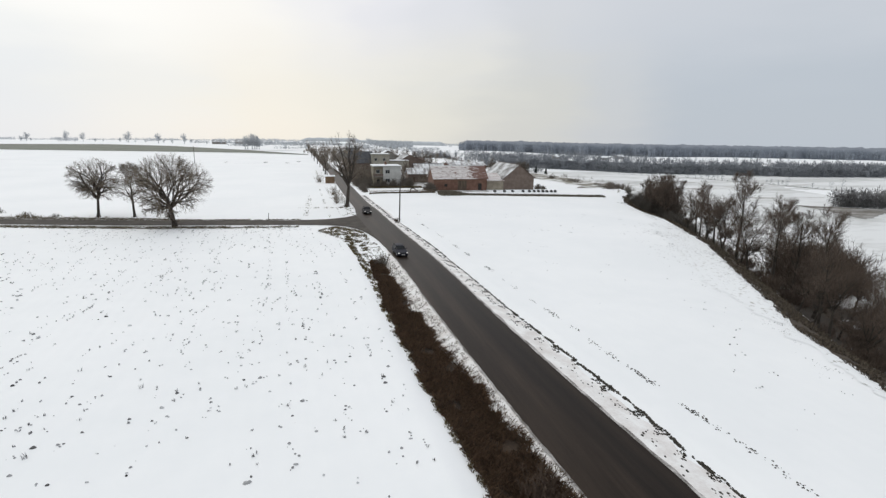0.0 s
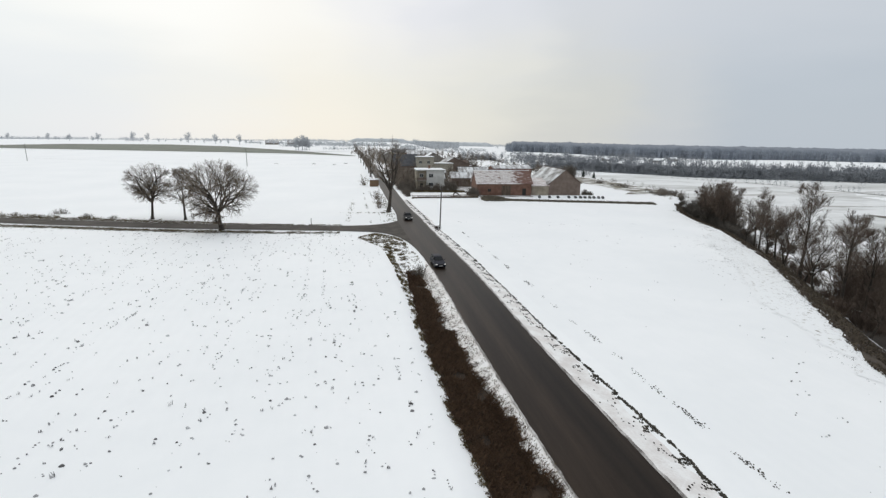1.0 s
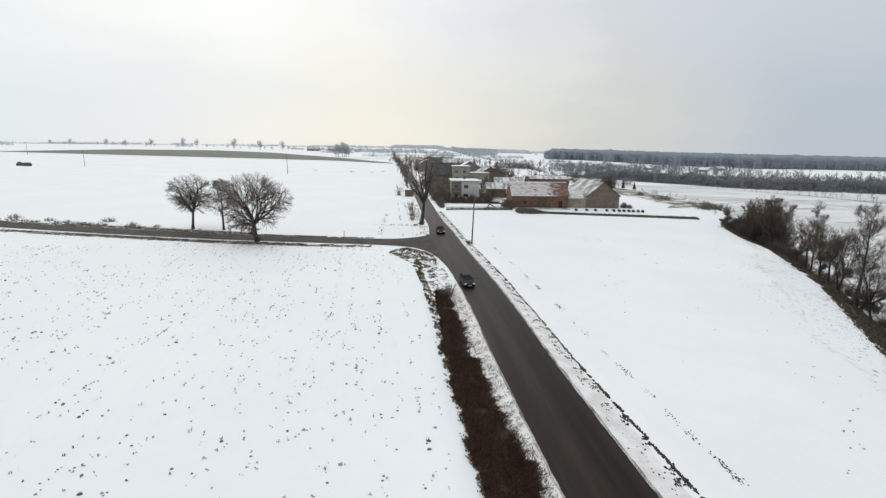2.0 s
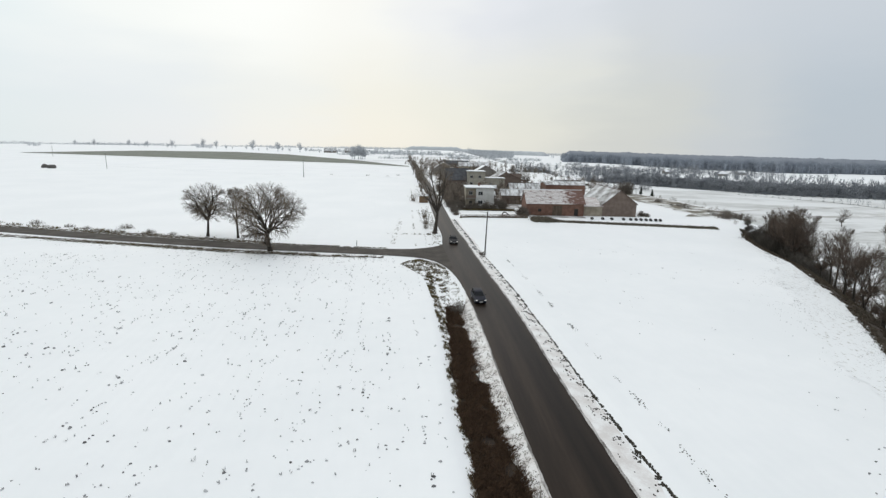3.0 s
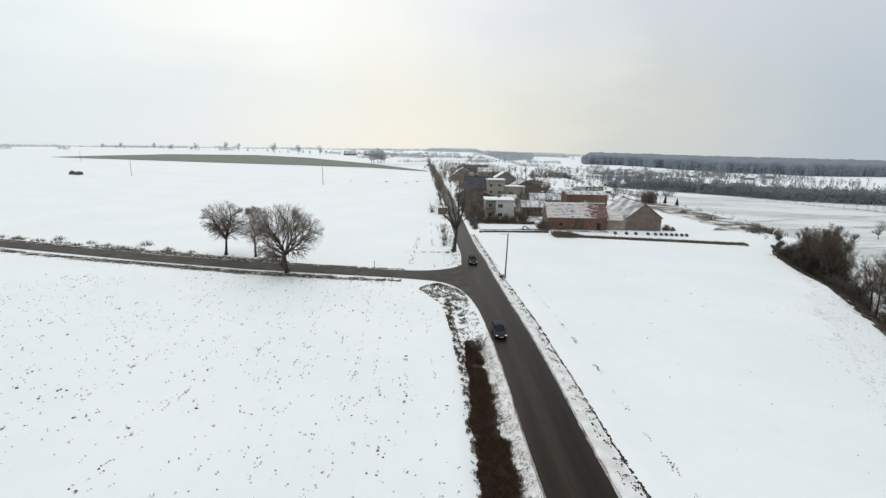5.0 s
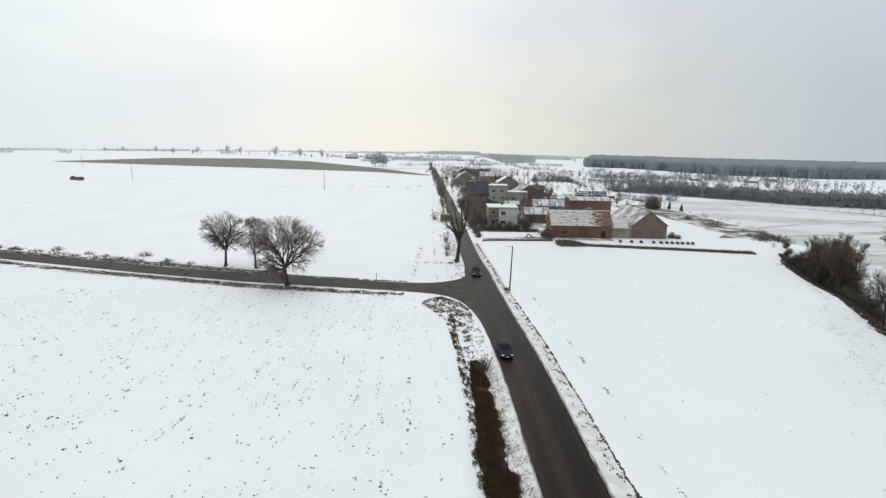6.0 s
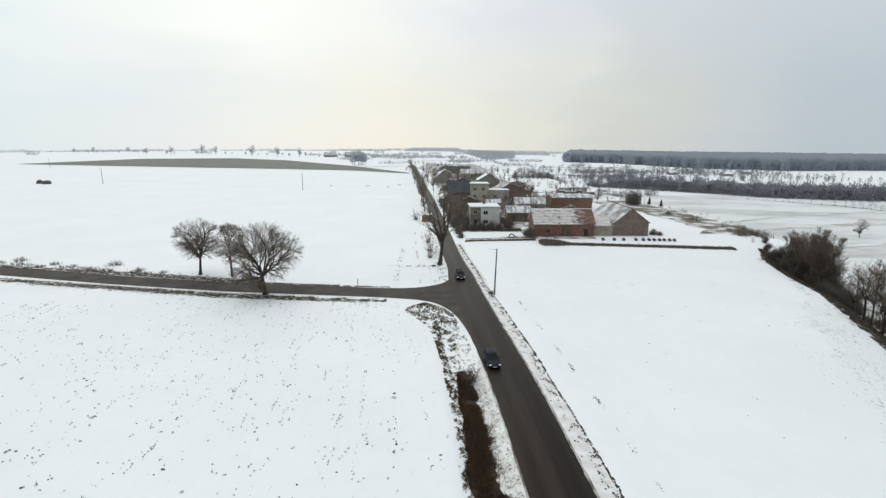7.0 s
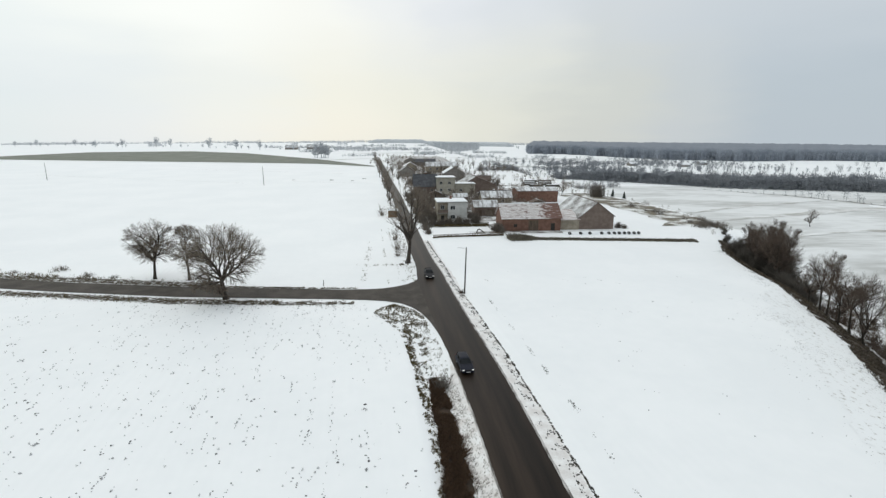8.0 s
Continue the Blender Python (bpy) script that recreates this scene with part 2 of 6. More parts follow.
M["dark_clod"] = island_material("dark_clods", (0.016, 0.014, 0.010), (0.060, 0.052, 0.040))
M["conifer"] = island_material("conifer", (0.018, 0.026, 0.022), (0.04, 0.055, 0.042))
M["white_wall"] = material("pale_render", (0.50, 0.495, 0.475), (0.62, 0.615, 0.60), 0.7, 0.85, bump=0.2)
M["beige_wall"] = material("beige_render", (0.25, 0.215, 0.165), (0.37, 0.325, 0.26), 0.7, 0.9, bump=0.2)
M["cream_wall"] = material("cream_render", (0.34, 0.315, 0.262), (0.46, 0.43, 0.365), 0.6, 0.9, bump=0.2)
M["grey_wall"] = material("grey_render", (0.19, 0.172, 0.155), (0.295, 0.272, 0.248), 0.6, 0.9, bump=0.2)
M["brown_wall"] = material("brown_brick", (0.155, 0.118, 0.098), (0.215, 0.165, 0.138), 0.8, 0.9, bump=0.4, bump_scale=6)
M["red_wall"] = material("red_brick", (0.150, 0.080, 0.058), (0.228, 0.128, 0.094), 0.9, 0.9, bump=0.4, bump_scale=6)
M["red_tile"] = material("red_tile", (0.205, 0.105, 0.082), (0.36, 0.225, 0.19), 1.1, 0.85, bump=0.5, bump_scale=5)
M["snowy_tile"] = material("snowy_red_tile", (0.27, 0.165, 0.142), (0.70, 0.68, 0.675), 1.6, 0.85, bump=0.4, bump_scale=4, spread=(0.30, 0.55), stretch=(0.22, 1.5, 1.5))
def worn_roof(x0, x1):
    """Old tiles under snow that thins towards one end."""
    m = material("worn_tile_roof", (0.165, 0.092, 0.074), (0.70, 0.675, 0.665), 1.3, 0.85, bump=0.5, bump_scale=5, spread=(0.36, 0.56), stretch=(0.55, 1.3, 1.3))
    nt = m.node_tree
    N, L = nt.nodes.new, nt.links.new
    mr = [n for n in nt.nodes if n.bl_idname == "ShaderNodeMapRange"][0]
    src = mr.inputs[0].links[0].from_node
    tc, sep, fall, sub = N("ShaderNodeTexCoord"), N("ShaderNodeSeparateXYZ"), N("ShaderNodeMapRange"), N("ShaderNodeMath")
    L(tc.outputs["Object"], sep.inputs[0])
    L(sep.outputs[0], fall.inputs[0])
    fall.inputs[1].default_value, fall.inputs[2].default_value = x0, x1
    fall.inputs[3].default_value, fall.inputs[4].default_value = -0.08, 0.27
    sub.operation = "SUBTRACT"
    L(src.outputs[0], sub.inputs[0])
    L(fall.outputs[0], sub.inputs[1])
    L(sub.outputs[0], mr.inputs[0])
    return m


M["bare_tile"] = worn_roof(11.0, 16.5)
M["snowy_grey"] = material("snowy_sheet_roof", (0.24, 0.225, 0.22), (0.76, 0.77, 0.785), 0.9, 0.8, bump=0.3, bump_scale=4, spread=(0.36, 0.62), stretch=(1.0, 0.3, 0.3))
M["snowy_grey_y"] = material("snowy_sheet_roof_across", (0.20, 0.185, 0.178), (0.70, 0.71, 0.725), 0.9, 0.8, bump=0.3, bump_scale=4, spread=(0.36, 0.66), stretch=(0.45, 0.30, 0.45))
M["worn_snow"] = material("worn_snow", (0.862, 0.872, 0.882), (0.24, 0.21, 0.17), 2.4, 0.85, bump=0.5, bump_scale=6, spread=(0.60, 0.75), stretch=(1.0, 0.55, 1))
M["garden"] = material("garden_ground", (0.060, 0.056, 0.036), (0.72, 0.72, 0.72), 0.5, 0.95, bump=0.6, bump_scale=6, spread=(0.52, 0.68))
M["slate"] = material("dark_roof", (0.040, 0.042, 0.050), (0.082, 0.084, 0.094), 0.7, 0.7, bump=0.3, bump_scale=6)
M["brown_roof"] = material("brown_roof", (0.085, 0.058, 0.047), (0.14, 0.10, 0.082), 0.7, 0.85, bump=0.3, bump_scale=6)
M["wood"] = material("weathered_wood", (0.085, 0.062, 0.045), (0.15, 0.115, 0.085), 2.0, 0.9, bump=0.4, stretch=(1, 1, 0.2))
M["pole_wood"] = material("pole_wood", (0.055, 0.048, 0.042), (0.10, 0.088, 0.076), 3.0, 0.9, bump=0.3, stretch=(4, 4, 0.3))
M["concrete"] = material("concrete", (0.30, 0.29, 0.275), (0.40, 0.39, 0.37), 1.5, 0.9, bump=0.3)
M["dark"] = material("dark_opening", (0.022, 0.020, 0.018), (0.04, 0.036, 0.032), 2, 0.8)
M["glass"] = material("window_glass", (0.02, 0.024, 0.028), None, rough=0.12, gloss=0.25)
M["frame_white"] = material("white_frame", (0.70, 0.69, 0.67), (0.76, 0.75, 0.73), 4, 0.6)
M["rubber"] = material("rubber", (0.018, 0.018, 0.018), (0.03, 0.03, 0.03), 8, 0.85)
M["steel"] = material("steel", (0.32, 0.32, 0.33), (0.42, 0.42, 0.43), 6, 0.4, metal=0.8)
M["chrome"] = material("chrome", (0.6, 0.6, 0.62), None, rough=0.15, metal=1.0)
M["paint_blue"] = material("dark_blue_paint", (0.010, 0.0115, 0.021), (0.014, 0.016, 0.027), 3, 0.5, gloss=0.14)
M["paint_black"] = material("black_paint", (0.012, 0.013, 0.016), (0.018, 0.018, 0.021), 3, 0.5, gloss=0.14)
M["trim"] = material("black_plastic", (0.015, 0.015, 0.016), None, rough=0.6)
M["lamp_lens"] = material("lamp_lens", (0.75, 0.76, 0.78), None, rough=0.1)
M["lit_lens"] = material("lit_headlight", (0.8, 0.8, 0.8), None, rough=0.1)
M["lit_lens"].node_tree.nodes["Principled BSDF"].inputs["Emission Color"].default_value = (1.0, 0.97, 0.9, 1)
M["lit_lens"].node_tree.nodes["Principled BSDF"].inputs["Emission Strength"].default_value = 0.35
M["red_lens"] = material("red_lens", (0.25, 0.01, 0.01), None, rough=0.2)
M["straw"] = material("dark_straw", (0.075, 0.070, 0.066), (0.14, 0.13, 0.12), 2, 0.95, bump=0.5)


# ---- helpers of this scene ----
def mesh_of(name, verts, faces, mat):
    me = bpy.data.meshes.new(name)
    me.from_pydata(verts, [], faces)
    me.materials.append(mat)
    me.update()
    return me


def part(name, data, mat, parent=None, label="", at=None, smooth=False):
    """One mesh object, from a bmesh or from (verts, faces), under a thing or a part."""
    if isinstance(data, bmesh.types.BMesh):
        me = bpy.data.meshes.new(name)
        data.normal_update()
        data.to_mesh(me)
        data.free()
        me.materials.append(mat)
    elif isinstance(data, tuple):
        me = mesh_of(name, data[0], data[1], mat)
    else:
        me = data
    if smooth:
        me.shade_smooth()
    ob = new(name, me)
    ob.parent = parent
    if at is not None:
        ob.matrix_basis = at if isinstance(at, Matrix) else Matrix.Translation(at)
    if label:
        ob["label"] = label
    return ob


def thing(name, at, label, category, group="", kind=""):
    ob = new(name)
    ob.matrix_basis = at if isinstance(at, Matrix) else Matrix.Translation(at)
    return tagged(ob, label, category, group, kind)


def box(bm, x0, y0, z0, x1, y1, z1, bevel=0.0):
    r = bmesh.ops.create_cube(bm, size=1, matrix=Matrix.Translation(((x0 + x1) / 2, (y0 + y1) / 2, (z0 + z1) / 2)) @ Matrix.Diagonal((x1 - x0, y1 - y0, z1 - z0, 1)))
    if bevel:
        es = list({e for v in r["verts"] for e in v.link_edges})
        bmesh.ops.bevel(bm, geom=es, offset=bevel, segments=2, affect="EDGES", profile=0.5)
    return bm


def boxed(*a, bevel=0.0):
    return box(bmesh.new(), *a, bevel=bevel)


def cyl(r0, r1, p0, p1, n=10, bm=None):
    bm = bm or bmesh.new()
    p0, p1 = Vector(p0), Vector(p1)
    q = (p1 - p0).to_track_quat("Z", "Y").to_matrix().to_4x4()
    bmesh.ops.create_cone(bm, cap_ends=True, segments=n, radius1=r0, radius2=r1, depth=(p1 - p0).length, matrix=Matrix.Translation((p0 + p1) / 2) @ q)
    return bm


def sstep(a, b, v):
    v = min(1.0, max(0.0, (v - a) / (b - a)))
    return v * v * (3 - 2 * v)


def along(pts, v):
    """The value at v of a broken line of (v, value)."""
    if v <= pts[0][0]:
        return pts[0][1]
    for (a, p), (b, q) in zip(pts, pts[1:]):
        if v <= b:
            return p + (q - p) * (v - a) / (b - a)
    return pts[-1][1]


# ---- the lie of the land ----
EDGE = [(-200, 0), (0, 25), (28, 38), (40, 43), (70, 61), (82, 68), (99, 75.5), (110, 80.3), (125, 84), (132, 86), (140, 88), (150, 93.5), (162, 101), (175, 106), (192, 110), (227, 108), (254, 103), (300, 98), (420, 95), (700, 90), (3000, 90)]
ROAD = [(-150, 22), (0, 13.4), (21, 12.6), (33, 11.8), (49, 11.0), (63, 10.6), (74, 10.0), (95, 8.4), (111, 7.4), (121, 7.2), (138, 6.15), (255, 1.5), (347, -3.5), (462, -9), (600, -16), (900, -40)]
SIDE = [(-420, 205), (-200, 149), (-99, 124.3), (-90, 121), (-63, 114.6), (-38.5, 109.2), (-16.5, 106), (-5, 104.6), (8, 104.2)]


def road_half(y):
    return 2.8 - 0.55 * sstep(112, 128, y)


def land(x, y):
    """The height of the ground."""
    ex = along(EDGE, y)
    d = x - ex
    z = -0.040 * max(0.0, min(x, ex) - 16) * (1 - 0.75 * sstep(125, 165, y))
    z -= 7.0 * sstep(-1, 15, d) * (1 - 0.25 * sstep(200, 500, y)) + 2 * sstep(15, 160, d) + 4 * sstep(160, 700, d)
    r = math.hypot(x, y)
    z -= 22 * sstep(1200, 3000, r) + 50 * sstep(2300, 4600, r)
    if y < 700 and -60 < x < 60:
        o = x - along(ROAD, y)
        if y < 92:
            z -= 0.55 * sstep(2.9, 4.6, -o) * sstep(8.6, 6.6, -o) * sstep(92, 70, y)
        z -= 0.22 * sstep(3.2, 4.6, o) * sstep(6.4, 4.8, o)
    return z


def rolling(x, y):
    """Small swells of the snow."""
    return 0.10 * noise.noise((x * 0.11, y * 0.07, 3.3)) + 0.03 * noise.noise((x * 0.6, y * 0.25, 9.1))


def ground_z(x, y):
    z = land(x, y)
    o = abs(x - along(ROAD, y))
    s = abs(y - along(SIDE, x)) if x < 10 else 99
    near = sstep(3.0, 8.0, o) * sstep(3.2, 6.0, s)
    return z + (rolling(x, y) if abs(x) < 300 and y < 500 else 0.0) * near * (1 - 0.65 * sstep(104, 128, y))


def spaced(*runs):
    out = []
    for a, b, step in runs:
        n = max(1, round((b - a) / step))
        out += [a + (b - a) * i / n for i in range(n)]
    return out + [runs[-1][1]]


def ground():
    xs = spaced((-4500, -1500, 300), (-1500, -400, 60), (-400, -120, 20), (-120, -30, 3), (-30, -4, 1.0), (-4, 24, 0.5), (24, 110, 1.2), (110, 240, 8), (240, 1000, 40), (1000, 4500, 250))
    ys = spaced((-900, -100, 100), (-100, 10, 6), (10, 130, 1.0), (130, 200, 2.0), (200, 500, 12), (500, 1500, 50), (1500, 4800, 200))
    nx = len(xs)
    verts = [(x, y, ground_z(x, y)) for y in ys for x in xs]
    faces = [(j * nx + i, j * nx + i + 1, (j + 1) * nx + i + 1, (j + 1) * nx + i) for j in range(len(ys) - 1) for i in range(nx - 1)]
    ob = part("ground", (verts, faces), M["snow"], smooth=True)
    return tagged(ob, "snow-covered fields rolling down to a river valley", "ground", kind="structure")


def ribbon(name, line, mat, label, category, lift=0.04, kind="structure", across=5, ragged=0.0, seed=0):
    """A strip that lies on the ground; line: rows of left x, left y, right x, right y."""
    rnd = random.Random(seed)
    verts, faces = [], []
    for a, b, c, d in line:
        ra, rb = rnd.uniform(-ragged, ragged), rnd.uniform(-ragged, ragged)
        for k in range(across + 1):
            u = k / across
            x, y = a + (c - a) * u, b + (d - b) * u
            w = math.hypot(c - a, d - b) or 1
            off = (ra * (1 - u) + rb * u) / w
            x, y = x + (c - a) * off, y + (d - b) * off
            verts.append((x, y, ground_z(x, y) + lift))
    n = across + 1
    for j in range(len(line) - 1):
        for k in range(across):
            faces.append((j * n + k, j * n + k + 1, (j + 1) * n + k + 1, (j + 1) * n + k))
    ob = part(name, (verts, faces), mat, smooth=True)
    uv = ob.data.uv_layers.new(name="strip")
    for loop in ob.data.loops:
        uv.data[loop.index].uv = ((loop.vertex_index % n) / across, loop.vertex_index // n)
    return tagged(ob, label, category, kind=kind)


def roads():
    rows = []
    for y in spaced((-140, 10, 8), (10, 130, 1.2), (130, 620, 5)):
        c, h = along(ROAD, y), road_half(y)
        rows.append((c - h + 0.10 * noise.noise((0, y * 0.4, 1)), y, c + h + 0.10 * noise.noise((5, y * 0.4, 1)), y))
    ribbon("road", rows, M["asphalt"], "wet dark asphalt country road between snowy verges", "road", 0.06, across=6)
    low = [(-420, 202.2), (-200, 146.2), (-99, 121.4), (-63, 111.7), (-38.5, 106.2), (-16.5, 103.1), (-9.8, 102.2), (-4.9, 101.3), (-1.5, 100.4), (1.0, 99.0), (2.8, 96.8), (4.1, 94.2), (5.2, 90.6), (6.0, 86.5), (6.6, 82.0), (7.0, 77.0), (8.2, 77.0)]
    high = [(-420, 207.8), (-200, 151.8), (-99, 127.2), (-63, 117.5), (-38.5, 112.2), (-16.5, 109.0), (-10.4, 107.9), (-5.2, 107.6), (-2, 107.9), (0.1, 108.7), (2.4, 110.1), (4.0, 111.9), (4.9, 114.2), (5.5, 117.4), (5.9, 123.0), (8.2, 123.0)]
    rows = [(x, along(low, x), x, along(high, x)) for x in spaced((-420, -100, 10), (-100, -10, 1.5), (-10, 8.2, 0.35))]
    ribbon("side_road", rows, M["asphalt_side"], "narrow grey asphalt side road meeting the main road", "road", 0.05, across=8)


# ---- loose stuff on the ground ----
class Bits:
    """Gathers small loose pieces into one mesh."""

    def __init__(self, seed):
        self.v, self.f, self.r = [], [], random.Random(seed)

    def tuft(self, x, y, z, h, n, lean=0.6, w=0.035):
        r = self.r
        for _ in range(n):
            a, l = r.uniform(0, 6.283), r.uniform(0.1, lean)
            hh = h * r.uniform(0.5, 1.1)
            bx, by = x + r.gauss(0, h * 0.22), y + r.gauss(0, h * 0.22)
            dx, dy = math.cos(a) * l * hh, math.sin(a) * l * hh
            px, py = -math.sin(a) * w, math.cos(a) * w
            i = len(self.v)
            self.v += [(bx - px, by - py, z - 0.03), (bx + px, by + py, z - 0.03), (bx + dx * 0.5 + px * 0.7, by + dy * 0.5 + py * 0.7, z + hh * 0.62), (bx + dx * 1.2, by + dy * 1.2, z + hh)]
            self.f += [(i, i + 1, i + 2), (i, i + 2, i + 3)]

    def clod(self, x, y, z, s, long=1.0):
        r = self.r
        i = len(self.v)
        k = 6
        a0 = r.uniform(0, 6.28)
        st = r.uniform(0.7, 1.6)
        for q in range(k):
            a = a0 + q * 6.283 / k
            rr = s * r.uniform(0.6, 1.1)
            self.v.append((x + math.cos(a) * rr * st, y + math.sin(a) * rr * long, z - 0.02))
        for q in range(k):
            a = a0 + q * 6.283 / k
            rr = s * r.uniform(0.3, 0.7)
            self.v.append((x + math.cos(a) * rr * st, y + math.sin(a) * rr * long, z + s * r.uniform(0.35, 0.8)))
        self.f += [(i + q, i + (q + 1) % k, i + k + (q + 1) % k, i + k + q) for q in range(k)] + [tuple(i + k + q for q in range(k))]

    def done(self, name, mat, label, category):
        return tagged(part(name, (self.v, self.f), mat), label, category, kind="stuff")


# ---- trees ----
class Tubes:
    def __init__(self):
        self.v, self.f = [], []

    def add(self, pts, radii, n, tip=False):
        """A tube along the points; tip: it ends in a point."""
        base = len(self.v)
        if tip:
            end = pts[-1]
            way = (pts[-1] - pts[-2]).normalized()
            pts, radii = pts[:-1], radii[:-1]
        for k, (p, rad) in enumerate(zip(pts, radii)):
            d = (pts[min(k + 1, len(pts) - 1)] - pts[max(k - 1, 0)]).normalized() if len(pts) > 1 else way
            a = d.cross(Vector((0.31, 0.92, 0.23)) if abs(d.y) < 0.9 else Vector((1, 0, 0))).normalized()
            b = d.cross(a)
            for q in range(n):
                t = 6.2832 * q / n
                self.v.append(tuple(p + a * (math.cos(t) * rad) + b * (math.sin(t) * rad)))
        for k in range(len(pts) - 1):
            for q in range(n):
                i, j = base + k * n + q, base + k * n + (q + 1) % n
                self.f.append((i, j, j + n, i + n))
        last = base + (len(pts) - 1) * n
        if tip:
            self.v.append(tuple(end))
            self.f += [(last + q, last + (q + 1) % n, last + n) for q in range(n)]
        else:
            self.f.append(tuple(range(last, last + n)))


SIDES = (9, 6, 4, 3, 3)
STEPS = (6, 6, 4, 2, 1)


def grow(seed, height, girth, fork, wide, low, limbs=8, kids=(0, 8, 6, 5), lean=(0, 0), droop=0.0, fine=0.016, rise=0.10, leader=False, radial=0.55, hub=None, flat=0.0, sag=-0.12, thick=1.0, bend=0.16):
    """A bare tree: the trunk, and a crown of limbs, boughs and twigs that ends in an uneven round outline."""
    r = random.Random(seed)
    trunk, crown = Tubes(), Tubes()
    mid, rz = (height + low) / 2, (height - low) / 2
    hub = hub or fork + 0.5

    def room(p, d):
        # the way that is left from p along d to the crown's outline
        q = Vector((p.x / wide, p.y / wide, (p.z - mid) / rz))
        e = Vector((d.x / wide, d.y / wide, d.z / rz))
        a, b, c = e.dot(e), q.dot(e), q.dot(q) - 1.0
        disc = b * b - a * c
        return max(0.0, (-b + math.sqrt(disc)) / a) if disc > 0 else 0.0

    def limb(p, d, length, rad, level):
        n = STEPS[level]
        pts, radii, dirs = [p.copy()], [rad], [d.copy()]
        wob = (0.028, bend, 0.22, 0.26, 0.30)[level]
        up = (0.02, rise, rise * 0.7, 0.02 - droop * 0.5, -droop)[level]
        end = (0.14 if leader else 0.62, 0.30, 0.35, 0.40, 0.45)[level]
        for k in range(n):
            d = (d + Vector((r.gauss(0, wob), r.gauss(0, wob), r.gauss(0, wob) + up))).normalized()
            p = p + d * (length / n)
            pts.append(p.copy())
            dirs.append(d.copy())
            radii.append(max(fine, rad * (1 - (1 - end) * (k + 1) / n)))
        if level > 2:
            radii = [1.35 * q for q in radii]
        (trunk if level < 3 else crown).add(pts, radii, SIDES[level], level > 2)
        if level == 4:
            return
        if level == 0:
            return pts, dirs, radii
        for _ in range(kids[level]):
            u = r.uniform(0.22, 1.0)
            k = min(n - 1, int(u * n))
            w = u * n - k
            q = pts[k].lerp(pts[k + 1], w)
            a = Vector((r.gauss(0, 1), r.gauss(0, 1), r.gauss(0, 0.8))).normalized()
            away = math.radians(r.uniform(28, 62))
            dd = dirs[k + 1]
            side = (a - dd * a.dot(dd)).normalized()
            nd = dd * math.cos(away) + side * math.sin(away)
            out = Vector((q.x / wide, q.y / wide, max(sag, (q.z - hub) / rz)))
            nd = (nd + out * radial).normalized()
            if q.z < 2.2 and nd.z < 0:
                nd.z *= -0.5
            left = room(q, nd)
            ln = min(length * r.uniform(0.42, 0.72), left * r.uniform(0.75, 1.15))
            ln = max(ln, (0, 0, 0.6, 0.45, 0.35)[level + 1])
            if left < 0.15 and r.random() < 0.6:
                ln *= 0.5
            limb(q, nd, ln, max(fine, radii[k + 1] * r.uniform(0.45, 0.68)), level + 1)

    d0 = Vector((lean[0], lean[1], 1)).normalized()
    top = fork if not leader else height * 0.86
    pts, dirs, radii = limb(Vector((0, 0, -0.25)), d0, top + 0.25, girth, 0)
    # root flare
    trunk.add([Vector((0, 0, -0.3)), Vector((0, 0, 0.15)), Vector((0, 0, 0.7))], [girth * 1.7, girth * 1.25, girth * 0.98], 9)
    for k in range(limbs):
        if leader:
            u = r.uniform(low / height + 0.05, 0.98)
            i = min(len(pts) - 2, int(u * (len(pts) - 1)))
            s = pts[i].lerp(pts[i + 1], u * (len(pts) - 1) - i)
            pitch = r.uniform(10, 50)
            rad = radii[i + 1] * r.uniform(0.35, 0.6)
        else:
            i = len(pts) - 1 if k < 4 else len(pts) - 2
            s = pts[i].copy()
            if k >= 4:
                s = pts[i].lerp(pts[i + 1], r.uniform(0.2, 0.9))
            pitch = (74, 40, 55, 30, 18, 62, 24, 46, 14, 34, 58, 22, 50, 16)[k % 14] - flat + r.uniform(-7, 7)
            rad = radii[-1] * r.uniform(0.58, 0.88) * (thick if k < 7 else 0.8 * thick)
        a = k * 2.4 + r.uniform(-0.4, 0.4)
        d = Vector((math.cos(a) * math.cos(radians(pitch)), math.sin(a) * math.cos(radians(pitch)), math.sin(radians(pitch))))
        limb(s, d, max(1.0, room(s, d) * r.uniform(0.66, 0.84)), rad, 1)
    return (trunk.v, trunk.f), (crown.v, crown.f)


def tree(name, at, label, twig="twig", group="", category="tree", bark="bark", **spec):
    t = thing(name, at, label, category, group)
    a, b = grow(**spec)
    part("trunk", a, M[bark], t, smooth=True)
    part("crown", b, M[twig], t)
    return t


def stand(x, y, turn=0, s=1.0, sink=0.0):
    return Matrix.Translation((x, y, ground_z(x, y) - sink)) @ Matrix.Rotation(radians(turn), 4, "Z") @ Matrix.Diagonal((s, s, s, 1))


def place(ob, x, y, turn=0, s=1.0, sink=0.0):
    c = copy_thing(ob, stand(x, y, turn))
    c.scale = (s, s, s * (0.92 + 0.16 * ((x * 7.3 + y * 3.1) % 1.0)))
    return c


